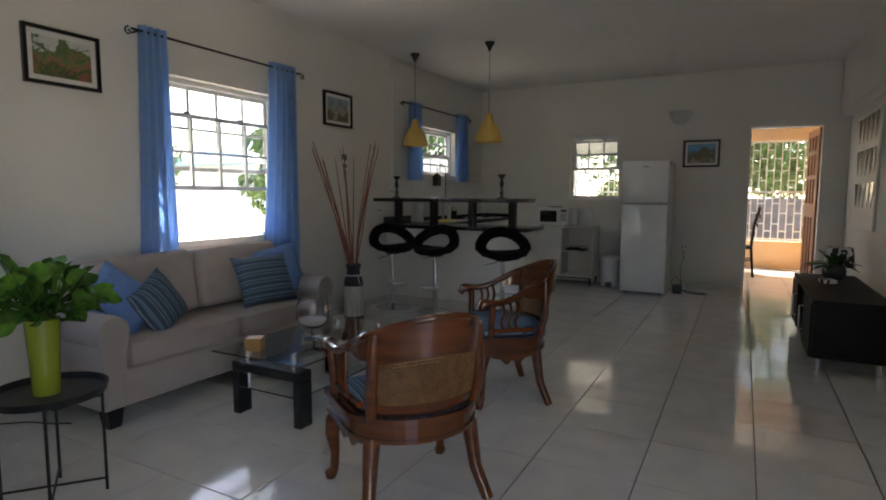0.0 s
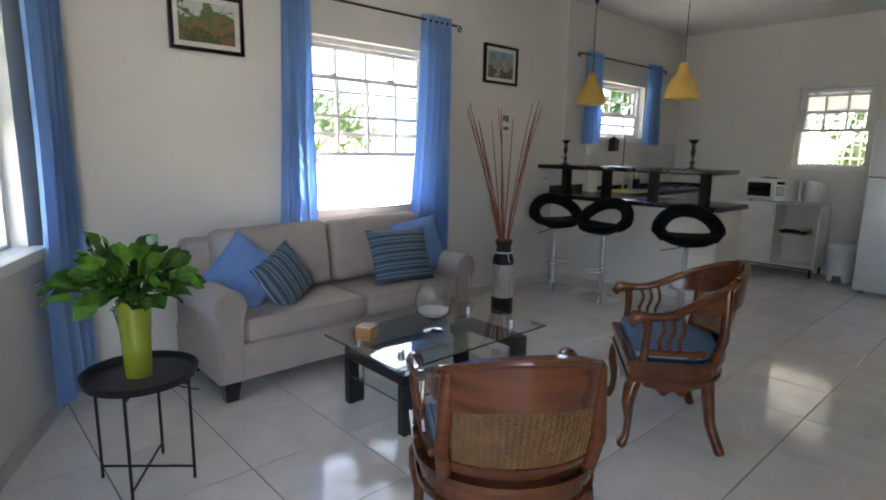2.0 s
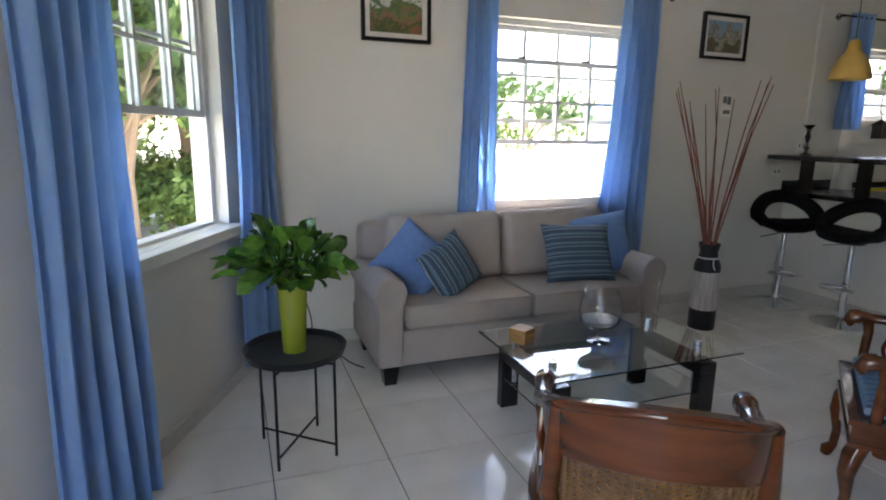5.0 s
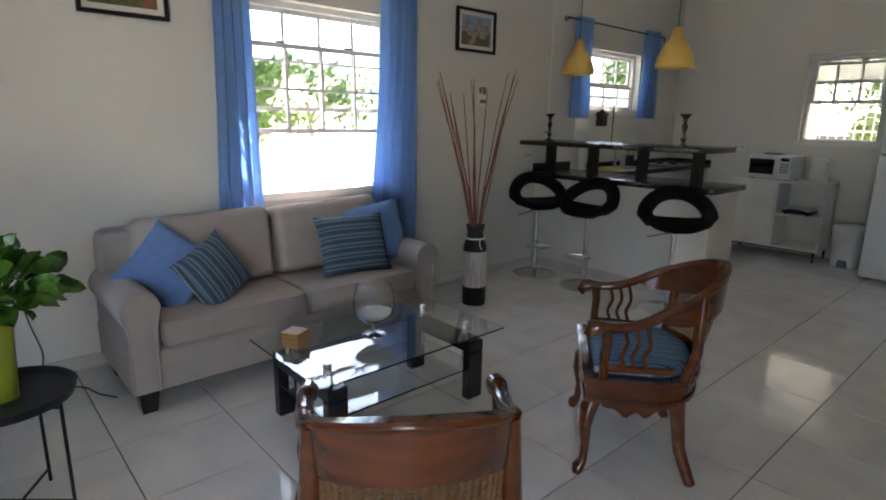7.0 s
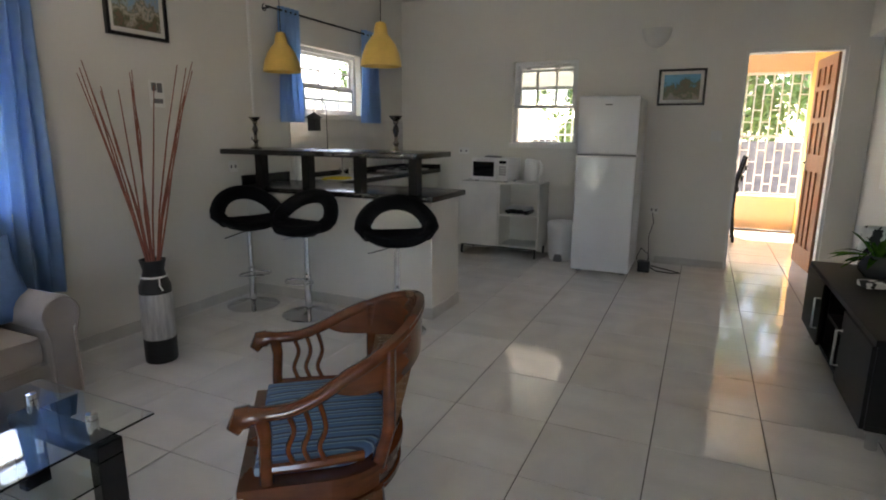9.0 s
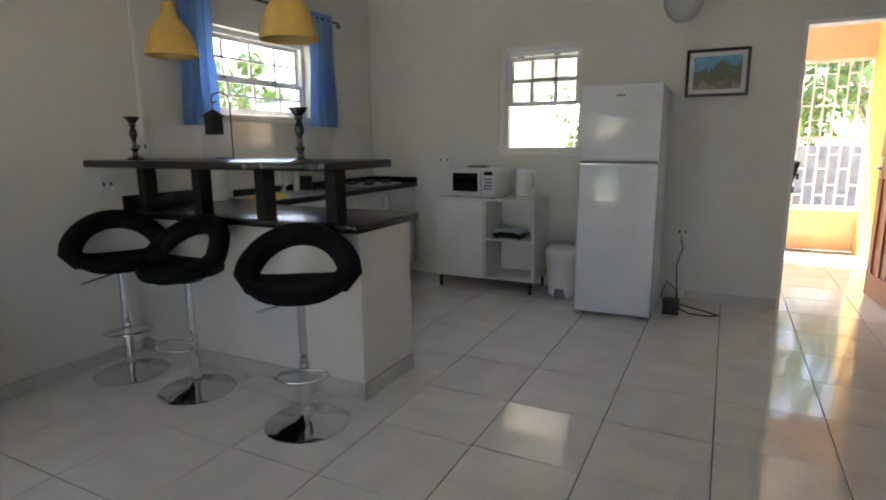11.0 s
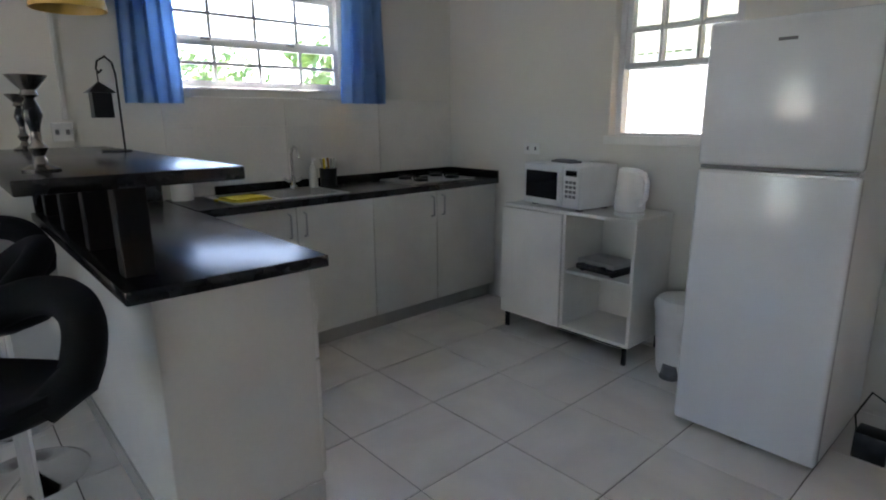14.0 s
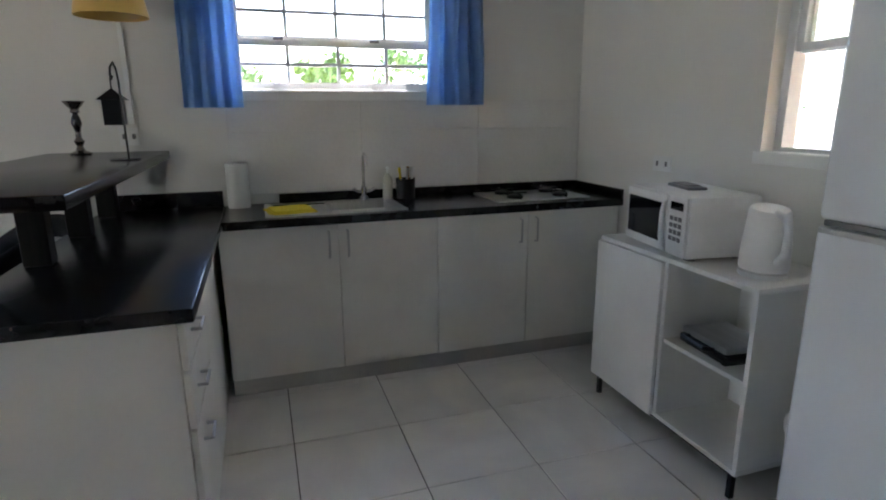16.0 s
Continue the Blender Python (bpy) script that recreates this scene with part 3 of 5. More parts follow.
coffee_table()
cube = boxes("wooden_box", CUBEWOOD, None, (-0.05, -0.05, 0, 0.05, 0.05, 0.045), (-0.051, -0.051, 0.047, 0.051, 0.051, 0.08), (-0.045, -0.045, 0.04, 0.045, 0.045, 0.05), bevel=0.002)
cube.matrix_world = pose(-1.815, 3.79, 0.3655, 0, 0, 28) @ Matrix.Scale(0.85, 4)
tagged(cube, "small honey-coloured wooden box on the glass table", "box")
gob = thing("glass_goblet", "large clear glass snifter with white grains on table", "vase", (-1.70, 4.13, 0.366))
turned("bowl", GLASS, gob, ((0, 0.0), (0.055, 0.0), (0.055, 0.004), (0.012, 0.012), (0.011, 0.055), (0.05, 0.068), (0.086, 0.10), (0.098, 0.145), (0.092, 0.195), (0.075, 0.245), (0.0725, 0.245), (0.0895, 0.195), (0.095, 0.145), (0.083, 0.103), (0.05, 0.074), (0, 0.068)), 40)
turned("white_grains", material("white_grain", (0.75, 0.74, 0.72), 0.9, bump=0.8, bump_scale=200), gob, ((0, 0.0695), (0.05, 0.0755), (0.081, 0.104), (0.085, 0.113), (0.05, 0.119), (0, 0.115)), 24, label="white grains")


# ---- armchairs ----
def armchair(m, label):
    e = thing("armchair", label, "chair", group="wooden armchairs")
    bm = bmesh.new()
    # seat: straight front, rounded back
    outline = [(-0.27, 0.24), (0.27, 0.24)] + [(0.27 * math.cos(a), -0.02 + 0.25 * math.sin(a)) for a in np.linspace(0, -math.pi, 20)]

    def slab(o, z0, z1, k=1.0):
        lo = [bm.verts.new((x * k, y * k, z0)) for x, y in o]
        hi = [bm.verts.new((x * k, y * k, z1)) for x, y in o]
        bm.faces.new(lo[::-1]), bm.faces.new(hi)
        for i in range(len(o)):
            j = (i + 1) % len(o)
            bm.faces.new((lo[i], lo[j], hi[j], hi[i]))
    slab(outline, 0.375, 0.395, 1.03)
    slab(outline, 0.315, 0.375, 0.97)
    slab(outline, 0.30, 0.316, 1.0)
    mesh("seat", bm, WOOD, e)
    # scalloped apron at the front and sides
    for a, b, n in (((-0.2, 0.225), (0.2, 0.225), "apron"), ((-0.25, 0.16), (-0.22, -0.12), "apron"), ((0.25, 0.16), (0.22, -0.12), "apron")):
        bm = bmesh.new()
        A, B = Vector((*a, 0)), Vector((*b, 0))
        dirn = (B - A).normalized().cross(Vector((0, 0, 1))) * 0.009
        prev = None
        for i in range(17):
            u = i / 16
            drop = 0.02 + 0.05 * max(0, math.sin(math.pi * u)) ** 1.2 * (0.7 + 0.3 * math.cos(6 * math.pi * u))
            p = A.lerp(B, u)
            q = [bm.verts.new(p + s * dirn + Vector((0, 0, z))) for s in (-1, 1) for z in (0.302, 0.302 - drop)]
            if prev:
                for k, l in ((0, 1), (1, 3), (3, 2), (2, 0)):
                    bm.faces.new((prev[k], prev[l], q[l], q[k]))
            prev = q
        mesh(n, bm, WOOD, e, True)
    for s in (-1, 1):
        bm = bmesh.new()
        tube(bm, [(s * 0.225, 0.19, 0.31), (s * 0.245, 0.215, 0.26), (s * 0.25, 0.225, 0.2), (s * 0.243, 0.215, 0.12), (s * 0.245, 0.22, 0.05), (s * 0.255, 0.24, 0.02), (s * 0.255, 0.245, 0.0)],
             [0.036, 0.036, 0.03, 0.019, 0.018, 0.027, 0.02], 12)
        mesh("leg", bm, WOOD, e, True)
        bm = bmesh.new()
        tube(bm, [(s * 0.20, -0.15, 0.31), (s * 0.21, -0.16, 0.22), (s * 0.22, -0.175, 0.12), (s * 0.25, -0.225, 0.0)], [0.034, 0.03, 0.026, 0.024], 10)
        mesh("leg", bm, WOOD, e, True)
    # one sweeping rail: arm, crest, arm

    def rail(a):
        """a from -1 (one arm's end) to 1 (the other)."""
        k = abs(a)
        if k > 0.5:
            u = (k - 0.5) / 0.5
            y = -0.06 + 0.265 * u
            x = 0.232 + 0.03 * u + 0.01 * math.sin(math.pi * u)
        else:
            t = k / 0.5 * math.pi / 2
            x, y = 0.232 * math.sin(t), -0.06 - 0.235 * math.cos(t)
        back = max(0.0, 1 - k / 0.85)
        z = 0.588 + 0.185 * (back * back * (3 - 2 * back))
        y -= 0.05 * back
        return Vector((math.copysign(x, a), y, z))
    bm = bmesh.new()
    aa = np.linspace(-1, 1, 49)
    tube(bm, [rail(a) for a in aa], [(0.0155 if abs(a) < 0.34 else 0.022) + 0.004 * (abs(a) > 0.95) for a in aa], 12, flat=0.85)
    mesh("arm_rail", bm, WOOD, e, True, label="sweeping polished arm and crest rail")
    for s in (-1, 1):
        bm = bmesh.new()
        p = rail(s)
        tube(bm, [p + Vector((0, -0.01, 0)), p + Vector((0, 0.02, -0.004)), p + Vector((0, 0.03, -0.022)), p + Vector((0, 0.018, -0.035))], [0.028, 0.03, 0.027, 0.018], 12)
        mesh("arm_scroll", bm, WOOD, e, True)
        bm = bmesh.new()
        q = rail(s * 0.93)
        tube(bm, [(s * 0.25, 0.165, 0.38), (s * 0.252, 0.165, 0.46), (s * 0.262, 0.16, 0.53), (q.x, q.y, q.z)], [0.022, 0.019, 0.02, 0.024], 10)
        mesh("arm_post", bm, WOOD, e, True)
        bm = bmesh.new()
        tube(bm, [(s * 0.25, 0.18, 0.43), (s * 0.25, 0.06, 0.43), (s * 0.235, -0.12, 0.43)], 0.014, 8)
        mesh("side_rail", bm, WOOD, e, True)
        for y in (-0.005, 0.04, 0.085):
            bm = bmesh.new()
            top = min((rail(s * k) for k in np.linspace(0.4, 1, 60)), key=lambda v: abs(v.y - y - 0.015))
            tube(bm, smooth([(s * 0.249, y, 0.435), (s * 0.252, y + 0.016, 0.48), (s * 0.256, y - 0.004, 0.535), top], 5), 0.0085, 7)
            mesh("spindle", bm, WOOD, e, True)
        # back uprights
        bm = bmesh.new()
        tq = rail(s * 0.34)
        tube(bm, [(s * 0.205, -0.165, 0.38), (s * 0.22, -0.20, 0.5), (tq.x, tq.y, tq.z)], [0.024, 0.022, 0.024], 10)
        mesh("back_post", bm, WOOD, e, True)

    def back_pt(u, v):
        """Back surface: u -1..1 across, v 0..1 from seat to crest."""
        t = rail(u * 0.34)
        bxp = 0.205 * u
        byp = -0.02 - 0.25 * math.sqrt(max(0, 1 - (bxp / 0.27) ** 2)) + 0.02
        b = Vector((bxp, byp, 0.41))
        return b.lerp(t, v) + Vector((0, -0.012 * math.sin(math.pi * v), 0))
    for v0, v1 in ((0.0, 0.10), (0.62, 1.0)):
        bm = bmesh.new()
        prev = None
        for u in np.linspace(-1, 1, 17):
            q = [bm.verts.new(back_pt(u, v) + Vector((0, o, 0))) for v in np.linspace(v0, v1 - 0.07 * (v0 > 0) * 0, 4) for o in (-0.011, 0.011)]
            if prev:
                for k in range(0, 6, 2):
                    bm.faces.new((prev[k], q[k], q[k + 2], prev[k + 2]))
                    bm.faces.new((prev[k + 1], prev[k + 3], q[k + 3], q[k + 1]))
                bm.faces.new((prev[0], prev[1], q[1], q[0])), bm.faces.new((prev[6], q[6], q[7], prev[7]))
            prev = q
        mesh("back_panel", bm, WOOD, e, True)
    # curved crest board under the rail
    bm = bmesh.new()
    prev = None
    for a in np.linspace(-0.56, 0.56, 33):
        p = rail(a)
        out = Vector((p.x, p.y + 0.06, 0)).normalized() * 0.013
        drop = 0.016 + 0.112 * (1 - (abs(a) / 0.56) ** 3)
        q = [bm.verts.new(p + out * k + Vector((0, 0.012 * (z < 0), z))) for k, z in ((1, 0.016), (1.3, -drop * 0.5), (1, -drop), (-1, -drop), (-1, 0.016))]
        if prev:
            for k in range(5):
                bm.faces.new((prev[k], prev[(k + 1) % 5], q[(k + 1) % 5], q[k]))
        else:
            bm.faces.new(q)
        prev = q
    bm.faces.new(prev[::-1])
    mesh("crest_board", bm, WOOD, e, True)
    # woven cane
    bm = bmesh.new()
    nu, nv = 24, 16
    for i in range(nu + 1):
        u = -0.98 + 1.96 * i / nu
        for w in (-0.011, 0.011):
            tube(bm, [back_pt(u + w, v) for v in np.linspace(0.08, 0.64, 6)], 0.0021, 4)
    for j in range(nv + 1):
        v = 0.08 + 0.56 * j / nv
        for w in (-0.006, 0.006):
            tube(bm, [back_pt(u, v + w) + Vector((0, 0.001, 0)) for u in np.linspace(-1, 1, 11)], 0.0021, 4)
    for sgn in (-1, 1):
        for i in range(-nv, nu + 1, 2):
            pts = []
            for k in range(0, nv + 1, 2):
                c = i + k if sgn > 0 else i + (nv - k)
                if 0 <= c <= nu:
                    pts.append(back_pt(-0.98 + 1.96 * c / nu, 0.08 + 0.56 * k / nv) + Vector((0, -0.0015, 0)))
            if len(pts) > 1:
                tube(bm, pts, 0.0015, 3)
    tagged(mesh("cane_panel", bm, CANE, e, label="woven cane back"), kind="stuff")
    # seat cushion
    bm = bmesh.new()
    o2 = [(-0.235, 0.2), (0.235, 0.2)] + [(0.235 * math.cos(a), -0.03 + 0.2 * math.sin(a)) for a in np.linspace(0, -math.pi, 24)]
    rings = []
    for k, z in ((0.96, 0.397), (1.0, 0.405), (1.01, 0.42), (0.99, 0.434), (0.93, 0.442), (0.6, 0.447), (0.02, 0.448)):
        rings.append([bm.verts.new((x * k, y * k, z + 0.003 * math.sin(40 * x) * (z < 0.44))) for x, y in o2])
    bm.faces.new(rings[0][::-1])
    for q, w in zip(rings, rings[1:]):
        for i in range(len(q)):
            j = (i + 1) % len(q)
            bm.faces.new((q[i], q[j], w[j], w[i]))
    bm.faces.new(rings[-1])
    mesh("seat_pad", bm, BLUESTRIPE, e, True, label="blue striped seat pad")
    e.matrix_world = m
    return e


CHAIR_SIZE = Matrix.Diagonal((1.03, 0.95, 1.02, 1))
chair = armchair(pose(-0.655, 3.51, 0, 0, 0, 55) @ CHAIR_SIZE, "red-brown wooden armchair with cane back and striped pad")
copy_thing(chair, pose(-0.748, 4.785, 0, 0, 0, 127.5) @ CHAIR_SIZE)


# ---- plant on its side table ----
def side_table():
    e = thing("side_table", "round black metal tray side table with crossed legs", "table", (-1.862, 2.775, 0))
    turned("tray", BLACKMET, e, ((0, 0.43), (0.192, 0.43), (0.201, 0.455), (0.205, 0.455), (0.196, 0.424), (0, 0.424)), 48)
    c = [(0.18 * math.cos(radians(a)), 0.18 * math.sin(radians(a))) for a in (49, 148, 230, 328)]
    for x, y in c:
        tubes("leg", BLACKMET, e, (((x, y, 0), (x, y, 0.425)), 0.006))
    tubes("brace", BLACKMET, e, (((c[0][0], c[0][1], 0.05), (c[2][0], c[2][1], 0.05)), 0.005), (((c[1][0], c[1][1], 0.05), (c[3][0], c[3][1], 0.05)), 0.005))
    tubes("upper_brace", BLACKMET, e, (((c[0][0], c[0][1], 0.40), (c[2][0], c[2][1], 0.40)), 0.005), (((c[1][0], c[1][1], 0.40), (c[3][0], c[3][1], 0.40)), 0.005))


side_table()


def leaf_into(bm, base, direction, length, width, bend, roll=0.0, n=6):
    d = Vector(direction).normalized()
    side = d.cross(Vector((0, 0, 1)))
    side = side.normalized() if side.length > 0.01 else Vector((1, 0, 0))
    up = side.cross(d).normalized()
    side = (side * math.cos(roll) + up * math.sin(roll)).normalized()
    up = side.cross(d).normalized()
    rows = []
    for i in range(n + 1):
        u = i / n
        p = Vector(base) + d * (length * u) - Vector((0, 0, 1)) * (bend * length * u * u)
        w = width * (math.sin(math.pi * min(1, 0.06 + u * 0.94)) ** 0.75)
        wav = 0.08 * width * math.sin(9 * u + roll * 3)
        rows.append((bm.verts.new(p + side * w / 2 + up * (0.18 * w + wav)), bm.verts.new(p), bm.verts.new(p - side * w / 2 + up * (0.18 * w - wav))))
    for a, b in zip(rows, rows[1:]):
        bm.faces.new((a[0], a[1], b[1], b[0]))
        bm.faces.new((a[1], a[2], b[2], b[1]))


def potted_plant():
    e = thing("potted_plant", "leafy green plant in a tall lime vase", "plant", (-1.872, 2.772, 0.4305))
    turned("vase", LIME, e, ((0, 0), (0.047, 0), (0.048, 0.01), (0.053, 0.15), (0.061, 0.30), (0.057, 0.30), (0.049, 0.15), (0.044, 0.02), (0, 0.02)), 36, label="glossy lime green vase")
    rnd = random.Random(4)
    stems = bmesh.new()
    for i in range(105):
        a = i * 2.399
        el = rnd.uniform(-0.05, 1.5)
        r = rnd.uniform(0.03, 0.135)
        d = Vector((math.cos(a) * math.cos(el), math.sin(a) * math.cos(el), math.sin(el)))
        p0 = Vector((0.03 * math.cos(a), 0.03 * math.sin(a), 0.27))
        mid = Vector((0.05 * math.cos(a), 0.05 * math.sin(a), 0.33))
        p1 = mid + d * r * Vector((1, 1, 0.85)).length * 0.7
        tube(stems, [p0, mid, p1], 0.0028, 5)
        bm = bmesh.new()
        out = (d + Vector((0, 0, rnd.uniform(-0.5, 0.25)))).normalized()
        leaf_into(bm, p1, out, rnd.uniform(0.075, 0.12), rnd.uniform(0.055, 0.082), rnd.uniform(0.0, 0.35), rnd.uniform(-1.1, 1.1))
        mesh("leaf", bm, LEAF, e, True)
    mesh("stems", stems, LEAF, e, True)


potted_plant()
cable = bmesh.new()
tube(cable, smooth([(-3.035, 2.93, 0.42), (-3.02, 2.95, 0.30), (-2.99, 2.98, 0.16), (-3.0, 2.97, 0.05), (-2.93, 3.0, 0.006), (-2.84, 3.06, 0.006), (-2.76, 3.12, 0.006), (-2.66, 3.15, 0.006), (-2.56, 3.21, 0.006)], 4), 0.004, 6)
tagged(mesh("cable", cable, BLACKMET, None, True), "thin black cable lying by the sofa", "cable")

# ---- tall vase with sticks ----
vase = thing("floor_vase", "black and white ribbed floor vase with red sticks", "vase", (-2.515, 5.60, 0))
turned("base_band", VASEBLACK, vase, ((0, 0), (0.085, 0), (0.088, 0.02), (0.088, 0.14), (0.086, 0.141)), 32, label="black band")
turned("body", VASEWHITE, vase, ((0.0865, 0.141), (0.089, 0.16), (0.088, 0.30), (0.089, 0.40), (0.0865, 0.409)), 32, label="streaked white body")
turned("neck", VASEBLACK, vase, ((0.086, 0.409), (0.085, 0.45), (0.065, 0.50), (0.056, 0.54), (0.07, 0.60), (0.066, 0.60), (0.05, 0.54), (0.055, 0.45), (0, 0.44)), 32, label="black neck")
tubes("ribbon", WHITE, vase, ([(0.067 * math.cos(a), 0.067 * math.sin(a), 0.503) for a in np.linspace(0, 6.28, 24)], 0.006), (((0.067, -0.02, 0.5), (0.078, -0.03, 0.46), (0.088, -0.02, 0.43)), 0.004))
rnd = random.Random(9)
for tx, ty, n in ((-0.40, 0.06, 6), (-0.22, 0.19, 5), (-0.02, 0.38, 5)):
    for k in range(n):
        dx, dy = tx + (rnd.uniform(-0.07, 0.14) if tx < -0.4 else rnd.uniform(-0.08, 0.08)), ty + rnd.uniform(-0.09, 0.09)
        h = rnd.uniform(1.52, 1.72)
        wob = [rnd.uniform(-0.012, 0.012) for _ in range(4)]
        bend = rnd.uniform(0.26, 0.32)
        tubes("stick", STICK, vase, (((0.03 * tx, 0.03 * ty, 0.45), (dx * bend + wob[0], dy * bend + wob[1], 0.45 + (h - 0.45) * 0.33), (dx * 0.66 + wob[2], dy * 0.66 + wob[3], 0.45 + (h - 0.45) * 0.7), (dx, dy, h)), [0.0058, 0.0052, 0.0042, 0.0026]))


# ---- pictures and wall things ----
def picture(label, m, w, h, painting):
    e = thing("framed_picture", label, "picture", group="wall pictures")
    t = 0.022
    boxes("frame", BLACKLAC, e, (-w / 2, 0, -h / 2, -w / 2 + t, 0.025, h / 2), (w / 2 - t, 0, -h / 2, w / 2, 0.025, h / 2), (-w / 2 + t, 0, -h / 2, w / 2 - t, 0.025, -h / 2 + t), (-w / 2 + t, 0, h / 2 - t, w / 2 - t, 0.025, h / 2))
    boxes("mount", MAT_PAPER, e, (-w / 2 + t, 0.002, -h / 2 + t, w / 2 - t, 0.012, h / 2 - t))
    k = 0.052
    boxes("painting", painting, e, (-w / 2 + k, 0.012, -h / 2 + k, w / 2 - k, 0.0145, h / 2 - k))
    e.matrix_world = m
    return e


P1 = painting_material("garden_painting", 3, 0.11, ((0.28, 0.10, 0.06), (0.10, 0.14, 0.04), (0.05, 0.09, 0.03), (0.30, 0.13, 0.09), (0.13, 0.19, 0.05), (0.07, 0.12, 0.05), (0.55, 0.58, 0.56)))
P2 = painting_material("tower_painting", 7, 0.11, ((0.16, 0.10, 0.06), (0.08, 0.10, 0.05), (0.24, 0.20, 0.15), (0.45, 0.42, 0.36), (0.14, 0.14, 0.10), (0.30, 0.36, 0.40), (0.20, 0.34, 0.52)))
P3 = painting_material("coast_painting", 5, 0.12, ((0.30, 0.27, 0.22), (0.22, 0.18, 0.12), (0.07, 0.11, 0.05), (0.17, 0.12, 0.07), (0.06, 0.11, 0.05), (0.10, 0.30, 0.46), (0.12, 0.36, 0.58)))
picture("black-framed garden painting with white mount on the wall", pose(WX + 0.002, 3.535, 1.997, 0, 0, -90), 0.425, 0.325, P1)
picture("small black-framed painting of a tower on the wall", pose(WX + 0.002, 6.063, 2.038, 0, 0, -90), 0.43, 0.325, P2)
picture("black-framed coastal painting with white mount", pose(0.016, NY - 0.002, 1.746, 0, 0, 180), 0.425, 0.34, P3)

cal = thing("wall_calendar", "small white wall card with dark print", "calendar", (WX + 0.002, 6.163, 1.545), -90)
boxes("card", WHITE, cal, (-0.055, 0, -0.085, 0.055, 0.004, 0.085))
for q in ((-0.04, 0.0042, 0.01, -0.002, 0.0055, 0.07), (0.004, 0.0042, 0.02, 0.04, 0.0055, 0.07), (-0.04, 0.0042, -0.06, 0.03, 0.0055, -0.03)):
    boxes("print", GREYPL, cal, q)

wl = thing("wall_lamp", "half-round frosted white wall uplighter", "lamp", (-0.248, NY - 0.001, 2.125))
bm = bmesh.new()
g = []
for j in range(9):
    el = -math.pi / 2 * (1 - j / 8)
    g.append([bm.verts.new((0.135 * math.cos(el) * math.cos(a), -0.10 * math.cos(el) * math.sin(a), 0.17 + 0.17 * math.sin(el))) for a in np.linspace(0, math.pi, 20)])
for a, b in zip(g, g[1:]):
    for i in range(19):
        bm.faces.new((a[i], a[i + 1], b[i + 1], b[i]))
bmesh.ops.remove_doubles(bm, verts=bm.verts, dist=0.0005)
bmesh.ops.solidify(bm, geom=bm.faces, thickness=0.004)
mesh("shade", bm, material("frosted_glass", (0.6, 0.6, 0.58), 0.4, scale=3), wl, True)


def pendant(x, y):
    e = thing("pendant_lamp", "yellow bell pendant lamp on a black cord", "lamp", (x, y, 1.757), group="pendant lamps over the bar")
    turned("shade", SHADE, e, ((0.143, 0.0), (0.141, 0.02), (0.13, 0.075), (0.105, 0.14), (0.072, 0.185), (0.05, 0.21), (0.044, 0.25), (0.035, 0.285), (0.012, 0.295), (0.012, 0.29), (0.032, 0.28), (0.04, 0.25), (0.046, 0.21), (0.068, 0.183), (0.101, 0.138), (0.126, 0.073), (0.138, 0.0), (0.143, 0.0)), 40)
    tubes("cord", BLACKMET, e, (((0, 0, 0.29), (0, 0, CZ - 1.757 - 0.07)), 0.003))
    turned("canopy", BLACKMET, e, ((0, -0.09), (0.008, -0.09), (0.02, -0.06), (0.05, -0.01), (0.052, 0), (0, 0)), 24, (0, 0, CZ - 1.757 - 0.001))
    turned("bulb", WHITE, e, ((0, 0.06), (0.02, 0.066), (0.03, 0.09), (0.026, 0.12), (0.014, 0.15), (0.014, 0.28), (0, 0.28)), 16)


pendant(-2.755, 7.07)
pendant(-1.835, 7.01)


# ---- peninsula, bar and kitchen run ----
PX, PY0, PY1 = -1.39, 6.91, 7.40
pen = thing("peninsula", "white peninsula with black counter and raised bar", "kitchen counter", (WX + 0.85, 7.2, 0))
o = Vector((WX + 0.85, 7.2, 0))


def rel(b, o=o):
    return (b[0] - o.x, b[1] - o.y, b[2], b[3] - o.x, b[4] - o.y, b[5])


boxes("body", PANEL, pen, rel((WX + 0.002, PY0, 0, PX, PY1 - 0.02, 0.842)), bevel=0.003)
boxes("plinth", BASE, pen, rel((WX + 0.01, PY0 - 0.01, 0.001, PX + 0.01, PY0 - 0.001, 0.085)), rel((PX + 0.001, PY0 - 0.01, 0.001, PX + 0.01, PY1 - 0.02, 0.085)))
boxes("countertop", BLACKTOP, pen, rel((WX + 0.002, 6.845, 0.845, PX + 0.034, 7.43, 0.885)), bevel=0.006, label="black laminate counter")
boxes("upstand", BLACKTOP, pen, rel((WX + 0.002, 6.86, 0.886, WX + 0.022, 7.42, 0.965)), bevel=0.003)
boxes("bar_top", BLACKTOP, pen, rel((WX + 0.002, 6.66, 1.140, PX + 0.015, 7.19, 1.178)), bevel=0.006, label="black laminate bar top")
for x in (-2.88, -2.43, -1.97, -1.525):
    boxes("bar_post", TVWOOD, pen, rel((x - 0.033, 6.88, 0.886, x + 0.033, 6.96, 1.139)), bevel=0.004)
